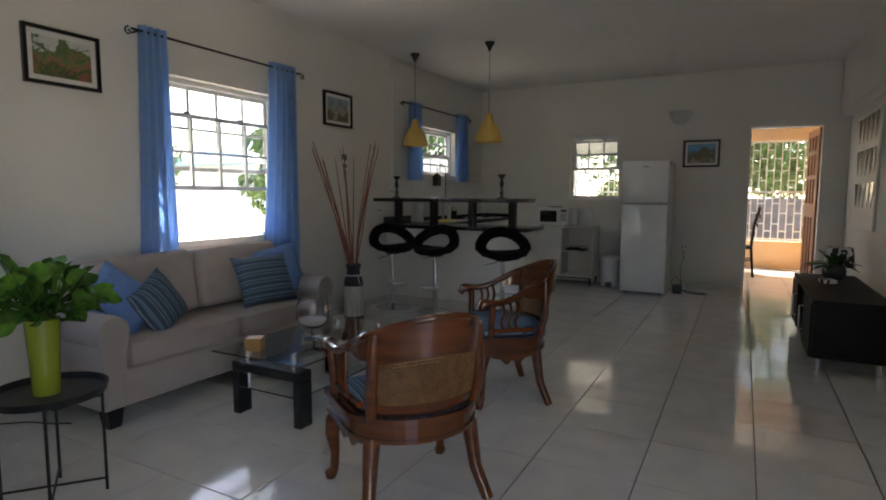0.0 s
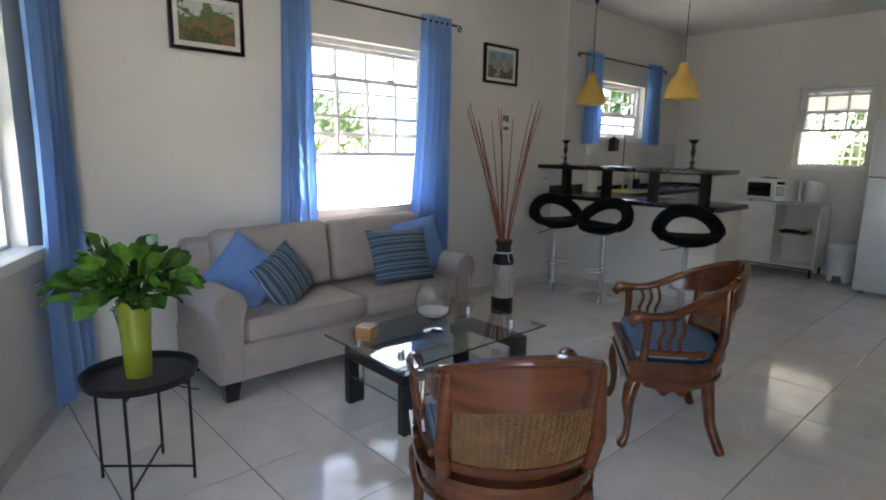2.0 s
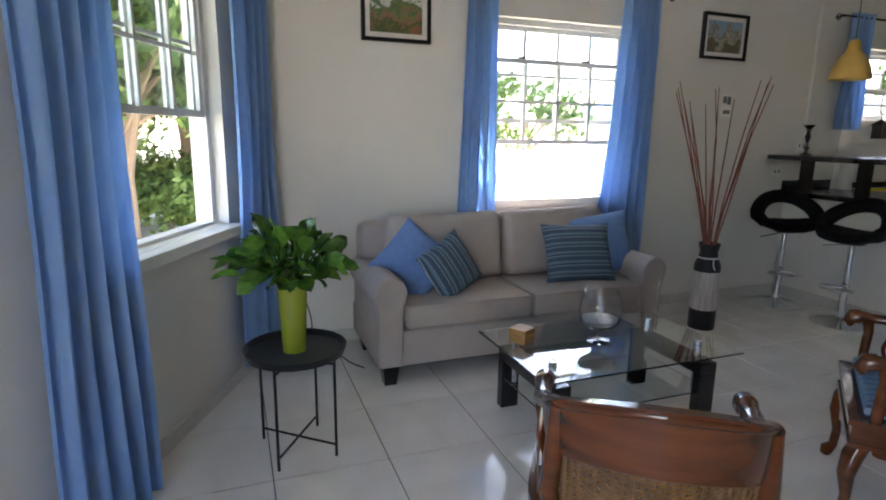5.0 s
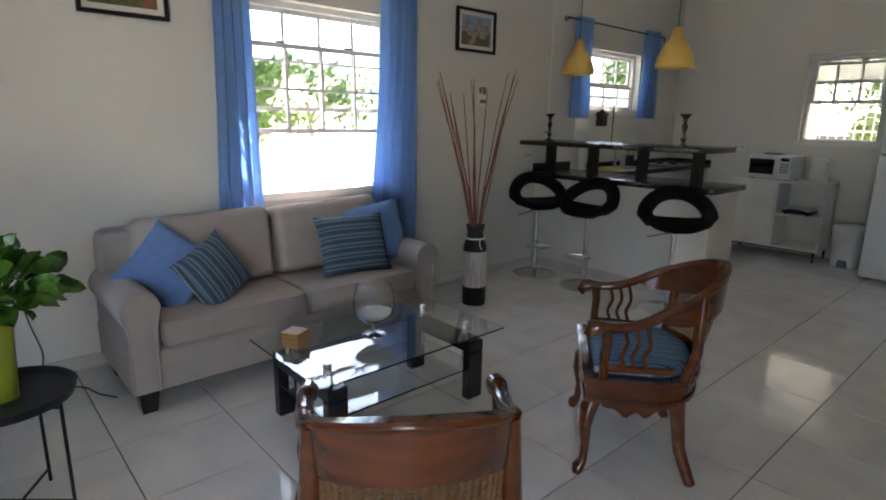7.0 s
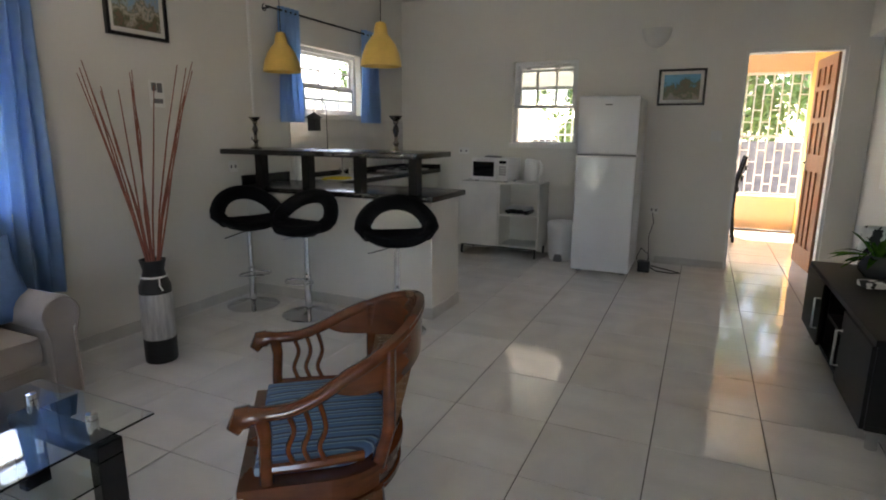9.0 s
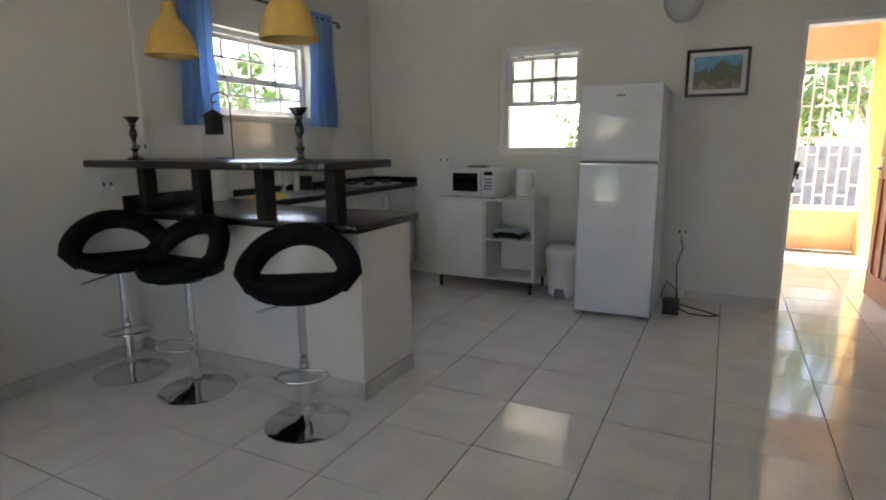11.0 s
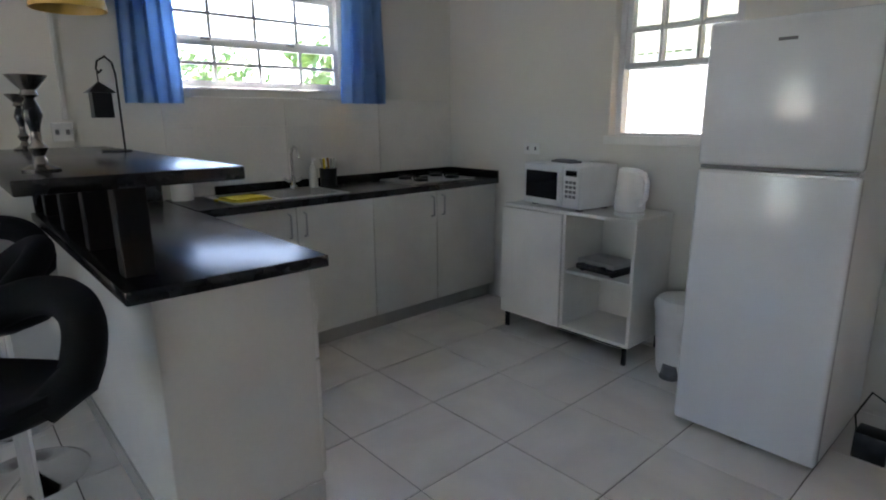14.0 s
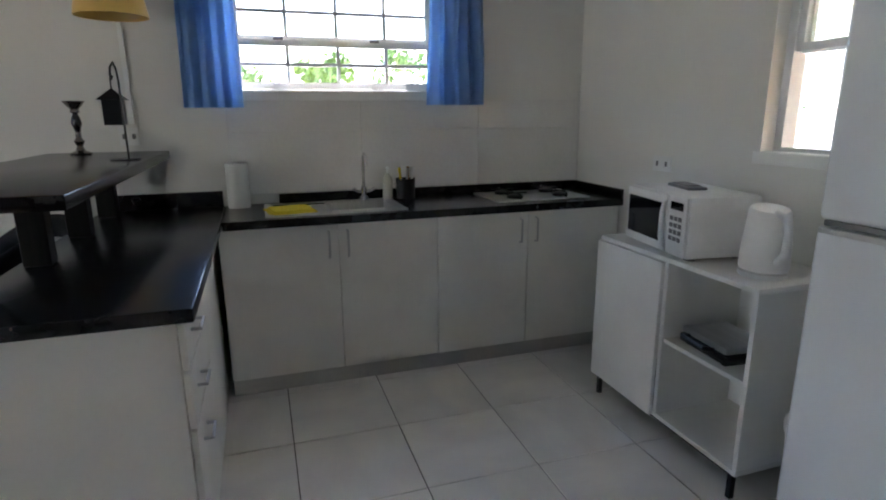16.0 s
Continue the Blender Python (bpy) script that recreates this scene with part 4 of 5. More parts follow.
# kitchen-side drawers and doors of the peninsula
for z0, z1 in ((0.70, 0.855), (0.53, 0.69), (0.10, 0.52)):
    d = boxes("drawer_front", CABINET, pen, rel((PX - 0.47, PY1 - 0.018, z0, PX - 0.01, PY1 - 0.001, z1)), bevel=0.002)
    zc = (z0 + z1) / 2 if z0 > 0.5 else 0.44
    tubes("handle", STEEL, pen, ([(p[0] - o.x, p[1] - o.y, p[2]) for p in ((PX - 0.20, PY1, zc), (PX - 0.20, PY1 + 0.025, zc), (PX - 0.11, PY1 + 0.025, zc), (PX - 0.11, PY1, zc))], 0.005))
boxes("cabinet_door", CABINET, pen, rel((PX - 0.93, PY1 - 0.018, 0.10, PX - 0.475, PY1 - 0.001, 0.855)), bevel=0.002)

run = thing("kitchen_cabinets", "white kitchen base cabinets with black worktop and sink", "kitchen cabinet", (-2.85, 8.5, 0))
o2 = Vector((-2.85, 8.5, 0))
KX = -2.56
boxes("carcass", CABINET, run, rel((WX + 0.002, 7.41, 0.10, KX - 0.02, NY - 0.002, 0.842), o2))
boxes("plinth", BASE, run, rel((WX + 0.002, 7.41, 0.0, KX - 0.06, NY - 0.002, 0.099), o2))
boxes("worktop", BLACKTOP, run, rel((WX + 0.002, 7.433, 0.845, KX + 0.024, 7.66, 0.885), o2), rel((WX + 0.002, 8.26, 0.845, KX + 0.024, NY - 0.002, 0.885), o2),
      rel((WX + 0.002, 7.66, 0.845, WX + 0.07, 8.26, 0.885), o2), rel((KX - 0.035, 7.66, 0.845, KX + 0.024, 8.26, 0.885), o2), label="black laminate worktop")
boxes("upstand", BLACKTOP, run, rel((WX + 0.002, 7.70, 0.886, WX + 0.022, NY - 0.022, 0.935), o2), rel((WX + 0.002, NY - 0.022, 0.886, KX + 0.024, NY - 0.002, 0.935), o2), bevel=0.003)
edges = [7.42, 7.945, 8.445, 8.95, 9.512]
for i, (a, b) in enumerate(zip(edges, edges[1:])):
    boxes("door", CABINET, run, rel((KX - 0.019, a + 0.002, 0.105, KX, b - 0.002, 0.857), o2), bevel=0.002)
    yh = (b - 0.045) if i % 2 == 0 else (a + 0.045)
    tubes("handle", STEEL, run, ([(p[0] - o2.x, p[1] - o2.y, p[2]) for p in ((KX, yh, 0.68), (KX + 0.028, yh, 0.685), (KX + 0.028, yh, 0.805), (KX, yh, 0.81))], 0.0055))
# sink: drainer and bowl
bm = bmesh.new()
bx(bm, WX + 0.055 - o2.x, 7.62 - o2.y, 0.8855, KX - 0.02 - o2.x, 7.66 - o2.y, 0.89)
bx(bm, WX + 0.055 - o2.x, 8.26 - o2.y, 0.8855, KX - 0.02 - o2.x, 8.30 - o2.y, 0.89)
bx(bm, WX + 0.055 - o2.x, 7.66 - o2.y, 0.8855, WX + 0.09 - o2.x, 8.26 - o2.y, 0.89)
bx(bm, KX - 0.055 - o2.x, 7.66 - o2.y, 0.8855, KX - 0.02 - o2.x, 8.26 - o2.y, 0.89)
bx(bm, WX + 0.09 - o2.x, 7.66 - o2.y, 0.87, KX - 0.055 - o2.x, 7.93 - o2.y, 0.88)
for k in range(7):
    bx(bm, WX + 0.11 - o2.x, 7.68 + 0.035 * k - o2.y, 0.88, KX - 0.075 - o2.x, 7.69 + 0.035 * k - o2.y, 0.884)
bx(bm, WX + 0.09 - o2.x, 7.93 - o2.y, 0.76, WX + 0.093 - o2.x, 8.26 - o2.y, 0.885)
bx(bm, KX - 0.058 - o2.x, 7.93 - o2.y, 0.76, KX - 0.055 - o2.x, 8.26 - o2.y, 0.885)
bx(bm, WX + 0.093 - o2.x, 7.93 - o2.y, 0.76, KX - 0.058 - o2.x, 7.936 - o2.y, 0.885)
bx(bm, WX + 0.093 - o2.x, 8.254 - o2.y, 0.76, KX - 0.058 - o2.x, 8.26 - o2.y, 0.885)
bx(bm, WX + 0.093 - o2.x, 7.936 - o2.y, 0.76, KX - 0.058 - o2.x, 8.254 - o2.y, 0.764)
mesh("sink", bm, STEEL, run, label="stainless steel sink with drainer")
tp = thing("tap", "chrome mixer tap behind the sink", "tap", (WX + 0.07, 8.15, 0.891))
turned("body", CHROME, tp, ((0, 0), (0.026, 0), (0.026, 0.012), (0.017, 0.02), (0.016, 0.07), (0, 0.075)), 20)
tubes("spout", CHROME, tp, ([(0, 0, 0.07), (0, 0, 0.2), (0.012, 0, 0.235), (0.04, 0, 0.25), (0.075, 0, 0.24), (0.09, 0, 0.21), (0.092, 0, 0.19)], 0.009))
for s in (-1, 1):
    tubes("handle", CHROME, tp, (((0, 0, 0.04), (0.005, s * 0.035, 0.045), (0.012, s * 0.06, 0.062)), [0.009, 0.008, 0.01]))
# tiled splashback
sb = new("splashback")
tagged(sb, "white glazed wall tiles behind the worktop", kind="structure")
tile_me = None
for z0, z1 in ((0.937, 1.262), (1.265, 1.425)):
    for c in range(3):
        y0 = 7.47 + 0.69 * c
        bm = bmesh.new()
        bx(bm, WX + 0.001, y0, z0, WX + 0.009, min(y0 + 0.688, NY - 0.003), z1, bevel=0.0012, seg=1)
        mesh("tile", bm, material("glazed_white", (0.76, 0.745, 0.715), 0.12, scale=2) if tile_me is None else tile_me, sb)
        tile_me = tile_me or bpy.data.materials["glazed_white"]
hob = thing("gas_hob", "black gas hob set in the worktop", "hob", (-2.79, 9.08, 0.8855))
boxes("plate", STEEL, hob, (-0.19, -0.28, 0, 0.17, 0.28, 0.008), bevel=0.003)
for x in (-0.09, 0.08):
    for y in (-0.14, 0.14):
        turned("burner", BLACKMET, hob, ((0, 0.008), (0.045, 0.008), (0.045, 0.022), (0.03, 0.028), (0, 0.028)), 20, (x, y, 0))
        tubes("pan_support", BLACKMET, hob, (((x - 0.07, y, 0.036), (x + 0.07, y, 0.036)), 0.004), (((x, y - 0.07, 0.036), (x, y + 0.07, 0.036)), 0.004), (((x - 0.07, y, 0.008), (x - 0.07, y, 0.036)), 0.004), (((x + 0.07, y, 0.008), (x + 0.07, y, 0.036)), 0.004))
cl = boxes("cleaning_cloth", YCLOTH, None, (-0.10, -0.115, 0, 0.10, 0.115, 0.008), (-0.09, -0.09, 0.008, 0.085, 0.1, 0.017), bevel=0.004)
cl.matrix_world = pose(-2.75, 7.74, 0.8845, 0, 0, 8)
tagged(cl, "folded yellow cloth on the sink drainer", "cloth")
kt = turned("paper_roll", WHITE, None, ((0, 0), (0.055, 0), (0.055, 0.225), (0.02, 0.225), (0.02, 0.2), (0, 0.2)), 28)
kt.matrix_world = pose(WX + 0.085, 7.50, 0.886)
tagged(kt, "white kitchen paper roll standing on the worktop", "paper roll")
cad = thing("utensil_caddy", "dark wire cutlery caddy beside the tap", "utensil holder", (WX + 0.10, 8.38, 0.891))
turned("cup", BLACKMET, cad, ((0, 0), (0.05, 0), (0.055, 0.11), (0.052, 0.11), (0.047, 0.004), (0, 0.004)), 18)
for k, mt in enumerate((STEEL, PLASTIC, CUBEWOOD, STEEL, YCLOTH)):
    tubes("utensil", mt, cad, (((0.02 * math.cos(k), 0.02 * math.sin(k), 0.01), (0.045 * math.cos(k * 1.3), 0.045 * math.sin(k * 1.3), 0.17)), [0.004, 0.008]))
bot = thing("soap_bottle", "clear soap bottle with white pump", "bottle", (WX + 0.09, 8.28, 0.891))
turned("bottle", material("soap", (0.55, 0.55, 0.5), 0.2, scale=4), bot, ((0, 0), (0.028, 0), (0.028, 0.11), (0.012, 0.13), (0.012, 0.14), (0, 0.14)), 20)
tubes("pump", PLASTIC, bot, (((0, 0, 0.14), (0, 0, 0.17), (0.035, 0, 0.172)), 0.006))


# ---- things on the bar ----
def candlestick(x, y):
    e = thing("candlestick", "turned dark pewter candlestick on the bar", "candlestick", (x, y, 1.1785), group="candlesticks")
    turned("stem", PEWTER, e, ((0, 0), (0.042, 0), (0.043, 0.008), (0.018, 0.02), (0.012, 0.04), (0.022, 0.06), (0.012, 0.075), (0.012, 0.10)), 24)
    turned("middle", BLACKLAC, e, ((0.011, 0.10), (0.014, 0.115), (0.022, 0.14), (0.016, 0.165), (0.01, 0.18)), 24, label="black turned middle")
    turned("cup", PEWTER, e, ((0.009, 0.18), (0.02, 0.188), (0.016, 0.2), (0.03, 0.215), (0.045, 0.235), (0.042, 0.236), (0.02, 0.222), (0, 0.22)), 24)


candlestick(-2.86, 6.85)
candlestick(-1.575, 6.745)
lan = thing("hanging_lantern", "black house-shaped lantern on a crook stand", "lantern", (-2.40, 7.13, 1.1785))
turned("foot", BLACKMET, lan, ((0, 0), (0.055, 0), (0.055, 0.006), (0, 0.008)), 28, (-0.045, -0.02, 0))
tubes("crook", BLACKMET, lan, ([(0, 0, 0.006), (0, 0, 0.30), (-0.01, -0.005, 0.345), (-0.045, -0.02, 0.37), (-0.085, -0.04, 0.355), (-0.095, -0.045, 0.325), (-0.08, -0.04, 0.31), (-0.065, -0.032, 0.32)], 0.004))
boxes("house", BLACKMET, lan, (-0.12, -0.08, 0.135, -0.05, -0.01, 0.235), bevel=0.002)
bm = bmesh.new()
tube(bm, [(-0.085, -0.045, 0.232), (-0.085, -0.045, 0.275)], [0.07, 0.004], 4)
mesh("roof", bm, BLACKMET, lan)
tubes("hook", BLACKMET, lan, (((-0.085, -0.045, 0.272), (-0.085, -0.045, 0.315)), 0.0025))


# ---- stools ----
def stool(m):
    e = thing("bar_stool", "black ring-backed bar stool on a chrome pedestal", "stool", group="bar stools")
    turned("base", CHROME, e, ((0, 0), (0.19, 0), (0.192, 0.006), (0.17, 0.014), (0.06, 0.028), (0.03, 0.05), (0, 0.05)), 40, label="round chrome base")
    turned("column", CHROME, e, ((0.026, 0.04), (0.026, 0.30), (0.019, 0.302), (0.019, 0.59)), 20, label="chrome gas lift")
    tubes("footrest", CHROME, e, ([(0.03 * 0, 0.024, 0.27), (0.10, 0.06, 0.27)] + [(0.125 * math.sin(a), 0.05 + 0.125 * math.cos(a) * 1.0, 0.27) for a in np.linspace(1.2, -1.2 + 0.0, 18)] + [(-0.10, 0.06, 0.27), (0, 0.024, 0.27)], 0.008))
    tubes("lever", CHROME, e, (((0.02, 0, 0.58), (0.16, 0.03, 0.55), (0.19, 0.035, 0.545)), 0.005))
    turned("seat_plate", BLACKMET, e, ((0, 0.585), (0.07, 0.585), (0.09, 0.605), (0, 0.61)), 20)
    # dished seat
    bm = bmesh.new()
    rings = []
    for k, z in ((0.3, 0.605), (0.75, 0.605), (0.95, 0.618), (1.0, 0.64), (0.96, 0.665), (0.85, 0.675), (0.5, 0.667), (0.02, 0.663)):
        rings.append([bm.verts.new((0.228 * k * math.cos(a), 0.19 * k * math.sin(a) + 0.03, z + 0.05 * (abs(math.cos(a)) * k) ** 3)) for a in np.linspace(0, 2 * math.pi, 36, endpoint=False)])
    bm.faces.new(rings[0][::-1])
    for q, w in zip(rings, rings[1:]):
        for i in range(36):
            bm.faces.new((q[i], q[(i + 1) % 36], w[(i + 1) % 36], w[i]))
    bm.faces.new(rings[-1])
    mesh("seat", bm, BLACKCLOTH, e, True)
    # ring back
    bm = bmesh.new()
    pts, rad = [], []
    for a in np.linspace(-0.12 * math.pi, -0.88 * math.pi, 30):
        s = -math.sin(a)
        pts.append((0.238 * math.cos(a), 0.09 + 0.235 * math.sin(a), 0.69 + 0.165 * max(0, (s - 0.3) / 0.7) ** 0.8))
        rad.append(0.056 - 0.002 * s)
    pts = [(0.175, 0.07, 0.66)] + pts + [(-0.175, 0.07, 0.66)]
    rad = [0.045] + rad + [0.045]
    tube(bm, pts, rad, 16, flat=0.85)
    mesh("ring_back", bm, BLACKCLOTH, e, True)
    e.matrix_world = m
    return e


st = stool(pose(-2.775, 6.63, 0, 0, 0, 240))
copy_thing(st, pose(-2.25, 6.63, 0, 0, 0, 178))
copy_thing(st, pose(-1.495, 6.60, 0, 0, 0, 213))


# ---- cart with microwave and kettle ----
def cart():
    x0, x1, y0, y1 = -2.115, -1.228, 9.108, NY - 0.02
    e = thing("storage_cart", "white sideboard with one door and open shelves", "cabinet", ((x0 + x1) / 2, y0, 0))
    w, d, t = (x1 - x0) / 2, y1 - y0, 0.018
    boxes("carcass", CABINET, e, (-w, 0, 0.775, w, d, 0.793), (-w, 0.0, 0.105, w, d, 0.123), (-w, 0.002, 0.1235, -w + t, d, 0.7745), (w - t, 0.002, 0.1235, w, d, 0.7745), (-w + t + 0.001, d - 0.01, 0.1235, w - t - 0.001, d - 0.002, 0.7745), (-0.0, 0.002, 0.1235, t, d - 0.011, 0.7745), bevel=0.0015)
    boxes("shelf", CABINET, e, (t + 0.001, 0.01, 0.44, w - t - 0.001, d - 0.011, 0.456))
    boxes("door", CABINET, e, (-w + 0.004, -0.018, 0.108, 0.002, -0.001, 0.772), bevel=0.002)
    boxes("leg_frame", BLACKMET, e, (-w + 0.02, 0.01, 0.09, w - 0.02, 0.03, 0.104), (-w + 0.02, d - 0.03, 0.09, w - 0.02, d - 0.01, 0.104))
    for x in (-w + 0.03, w - 0.03):
        for y in (0.02, d - 0.02):
            boxes("leg", BLACKMET, e, (x - 0.01, y - 0.01, 0, x + 0.01, y + 0.01, 0.0895))


cart()
mw = thing("microwave", "white microwave oven with dark door window", "microwave", (-1.785, 9.14, 0.7935), -8)
boxes("body", PLASTIC, mw, (-0.22, 0.0, 0.012, 0.22, 0.30, 0.25), bevel=0.012)
boxes("door", PLASTIC, mw, (-0.215, -0.018, 0.018, 0.095, -0.001, 0.245), bevel=0.008)
boxes("door_window", DARKGLASS, mw, (-0.19, -0.0205, 0.055, 0.06, -0.0185, 0.21), bevel=0.0, label="dark glass door window")
boxes("control_panel", PLASTIC, mw, (0.10, -0.014, 0.018, 0.217, -0.001, 0.245), bevel=0.004)
boxes("display", DARKGLASS, mw, (0.12, -0.0165, 0.195, 0.20, -0.0145, 0.225), label="dark display")
boxes("buttons", GREYPL, mw, *[(0.12 + 0.028 * i, -0.0165, 0.075 + 0.026 * j, 0.14 + 0.028 * i, -0.0145, 0.091 + 0.026 * j) for i in range(3) for j in range(4)])
tubes("handle", PLASTIC, mw, (((0.085, -0.02, 0.04), (0.088, -0.032, 0.08), (0.088, -0.032, 0.18), (0.085, -0.02, 0.22)), 0.009))
for q in ((-0.19, 0.03, 0, -0.16, 0.06, 0.012), (0.16, 0.03, 0, 0.19, 0.06, 0.012), (-0.19, 0.23, 0, -0.16, 0.26, 0.012), (0.16, 0.23, 0, 0.19, 0.26, 0.012)):
    boxes("foot", GREYPL, mw, q)
rm = boxes("remote_tray", GREYPL, None, (-0.09, -0.04, 0, 0.09, 0.04, 0.012), (-0.07, -0.03, 0.012, 0.06, 0.03, 0.018), bevel=0.004)
rm.matrix_world = pose(-1.80, 9.29, 1.0440, 0, 0, -14)
tagged(rm, "dark flat tray lying on the microwave", "tray")
ke = thing("kettle", "white plastic electric kettle on its base", "kettle", (-1.36, 9.26, 0.7935), 160)
turned("base", PLASTIC, ke, ((0, 0), (0.078, 0), (0.08, 0.015), (0.06, 0.022), (0, 0.022)), 28)
bm = bmesh.new()
lathe(bm, ((0, 0.023), (0.076, 0.023), (0.08, 0.035), (0.078, 0.10), (0.071, 0.17), (0.066, 0.225), (0.06, 0.236), (0.03, 0.24), (0, 0.241)), 32)
for v in bm.verts:
    v.co.z += 0.16 * v.co.x * max(0.0, (v.co.z - 0.15) / 0.09)      # the rim rises towards the spout
mesh("jug", bm, PLASTIC, ke, True)
bm = bmesh.new()
tube(bm, [(-0.05, 0, 0.225), (-0.098, 0, 0.222), (-0.122, 0, 0.18), (-0.116, 0, 0.10), (-0.072, 0, 0.06)], [0.014, 0.013, 0.012, 0.012, 0.012], 10)
mesh("handle", bm, PLASTIC, ke, True)
bm = bmesh.new()
tube(bm, [(0.045, 0, 0.20), (0.07, 0, 0.225), (0.078, 0, 0.235)], [0.03, 0.02, 0.012], 10)
mesh("spout", bm, PLASTIC, ke, True)
boxes("gauge", GREYPL, ke, (-0.012, -0.074, 0.07, 0.012, -0.064, 0.18), bevel=0.003)
gr = thing("sandwich_press", "black and silver sandwich press on the shelf", "grill", (-1.47, 9.24, 0.4565), -5)
boxes("body", BLACKLAC, gr, (-0.13, -0.10, 0.01, 0.13, 0.11, 0.045), bevel=0.01)
boxes("lid", STEEL, gr, (-0.125, -0.095, 0.046, 0.125, 0.105, 0.075), bevel=0.012, label="silver lid")
tubes("handle", BLACKLAC, gr, (((-0.07, -0.10, 0.05), (-0.06, -0.135, 0.055), (0.06, -0.135, 0.055), (0.07, -0.10, 0.05)), 0.009))
for q in ((-0.11, -0.08, 0, -0.09, 0.09, 0.01), (0.09, -0.08, 0, 0.11, 0.09, 0.01)):
    boxes("foot", BLACKLAC, gr, q)
bn = thing("pedal_bin", "white plastic pedal bin beside the fridge", "bin", (-1.02, 9.28, 0))
bm = bmesh.new()
tube(bm, [(0, 0, 0.0), (0, 0, 0.03), (0, 0, 0.34)], [0.115, 0.12, 0.145], 24)
mesh("bucket", bm, PLASTIC, bn, True)
turned("lid", PLASTIC, bn, ((0.15, 0.34), (0.152, 0.37), (0.13, 0.40), (0.06, 0.415), (0, 0.417)), 28)
boxes("pedal", GREYPL, bn, (-0.035, -0.16, 0.01, 0.035, -0.10, 0.03), bevel=0.006)
bm = bmesh.new()
tube(bm, [(0, -0.112, 0.0), (0, -0.118, 0.07)], [0.05, 0.035], 12)
mesh("pedal_arch", bm, GREYPL, bn, True)


# ---- fridge ----
def fridge():
    x0, x1, y0, y1, h, sp = -0.806, -0.27, 8.765, 9.43, 1.637, 1.115
    e = thing("fridge", "white two-door fridge freezer with curved handles", "fridge", ((x0 + x1) / 2, y0, 0))
    w = (x1 - x0) / 2
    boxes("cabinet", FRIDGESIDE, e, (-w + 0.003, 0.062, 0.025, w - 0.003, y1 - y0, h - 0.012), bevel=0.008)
    for z0, z1 in ((0.03, sp - 0.008), (sp + 0.006, h)):
        bm = bmesh.new()
        bx(bm, -w, 0.0, z0, w, 0.058, z1, bevel=0.016, seg=4)
        mesh("door", bm, FRIDGE, e, True)
    boxes("lower_handle", STEEL, e, (-w + 0.01, -0.004, sp - 0.022, w - 0.01, 0.012, sp - 0.0085), bevel=0.003, label="pale grip strip")
    boxes("gasket", GREYPL, e, (-w + 0.01, 0.012, sp - 0.007, w - 0.01, 0.055, sp + 0.005))
    boxes("badge", GREYPL, e, (-0.03, -0.002, h - 0.083, 0.03, 0.001, h - 0.072), bevel=0.0008, label="small metal badge")
    for xa in (-w + 0.04, w - 0.09):
        for ya in (0.08, 0.5):
            boxes("foot", GREYPL, e, (xa, ya, 0, xa + 0.05, ya + 0.05, 0.026))


fridge()
pb = thing("power_adapter", "black voltage box on the floor with cables", "adapter", (-0.16, 9.08, 0))
boxes("box", BLACKMET, pb, (-0.055, -0.05, 0, 0.055, 0.05, 0.11), bevel=0.006)
tubes("lead", BLACKMET, pb, ([(0.03, 0.05, 0.09), (0.02, 0.15, 0.20), (0.0, 0.30, 0.30), (0.03, 0.40, 0.42), (0.01, NY - 9.08 - 0.01, 0.52)], 0.004),
      ([(0.05, 0, 0.05), (0.12, -0.02, 0.02), (0.25, 0.02, 0.006), (0.32, 0.06, 0.006), (0.25, 0.12, 0.006), (0.13, 0.2, 0.006), (0.05, 0.26, 0.006), (-0.08, 0.25, 0.006)], 0.005),
      ([(-0.05, 0, 0.06), (-0.08, 0.08, 0.12), (-0.05, 0.16, 0.2), (0.02, 0.25, 0.12), (0.03, 0.2, 0.01)], 0.004))


def socket(label, m, w=0.085, h=0.085, holes=2):
    e = thing("wall_socket", label, "socket", group="wall sockets")
    boxes("plate", PLASTIC, e, (-w / 2, 0, -h / 2, w / 2, 0.009, h / 2), bevel=0.002)
    for k in range(holes):
        boxes("slot", GREYPL, e, (-w / 4 + w / 2 * k - 0.008, 0.0092, -0.012, -w / 4 + w / 2 * k + 0.008, 0.0102, 0.012))
    e.matrix_world = m


socket("white double wall socket above the sideboard", pose(-2.24, NY - 0.001, 1.10, 0, 0, 180), 0.13, 0.075)
socket("white wall socket behind the fridge", pose(-0.14, NY - 0.001, 0.55, 0, 0, 180))
socket("white wall socket under the bar", pose(WX + 0.001, 6.78, 1.04, 0, 0, -90))
socket("white wall socket above the bar", pose(WX + 0.001, 7.02, 1.25, 0, 0, -90))
cd = boxes("cable_duct", WHITE, None, (WX + 0.001, 7.03, 1.31, WX + 0.014, 7.05, CZ - 0.002))
tagged(cd, "thin white cable duct up the wall", kind="structure")
sw = boxes("light_switch", PLASTIC, None, (0.31, NY - 0.008, 1.24, 0.41, NY - 0.001, 1.34), bevel=0.002)
tagged(sw, "white light switch plate beside the doorway", "switch")


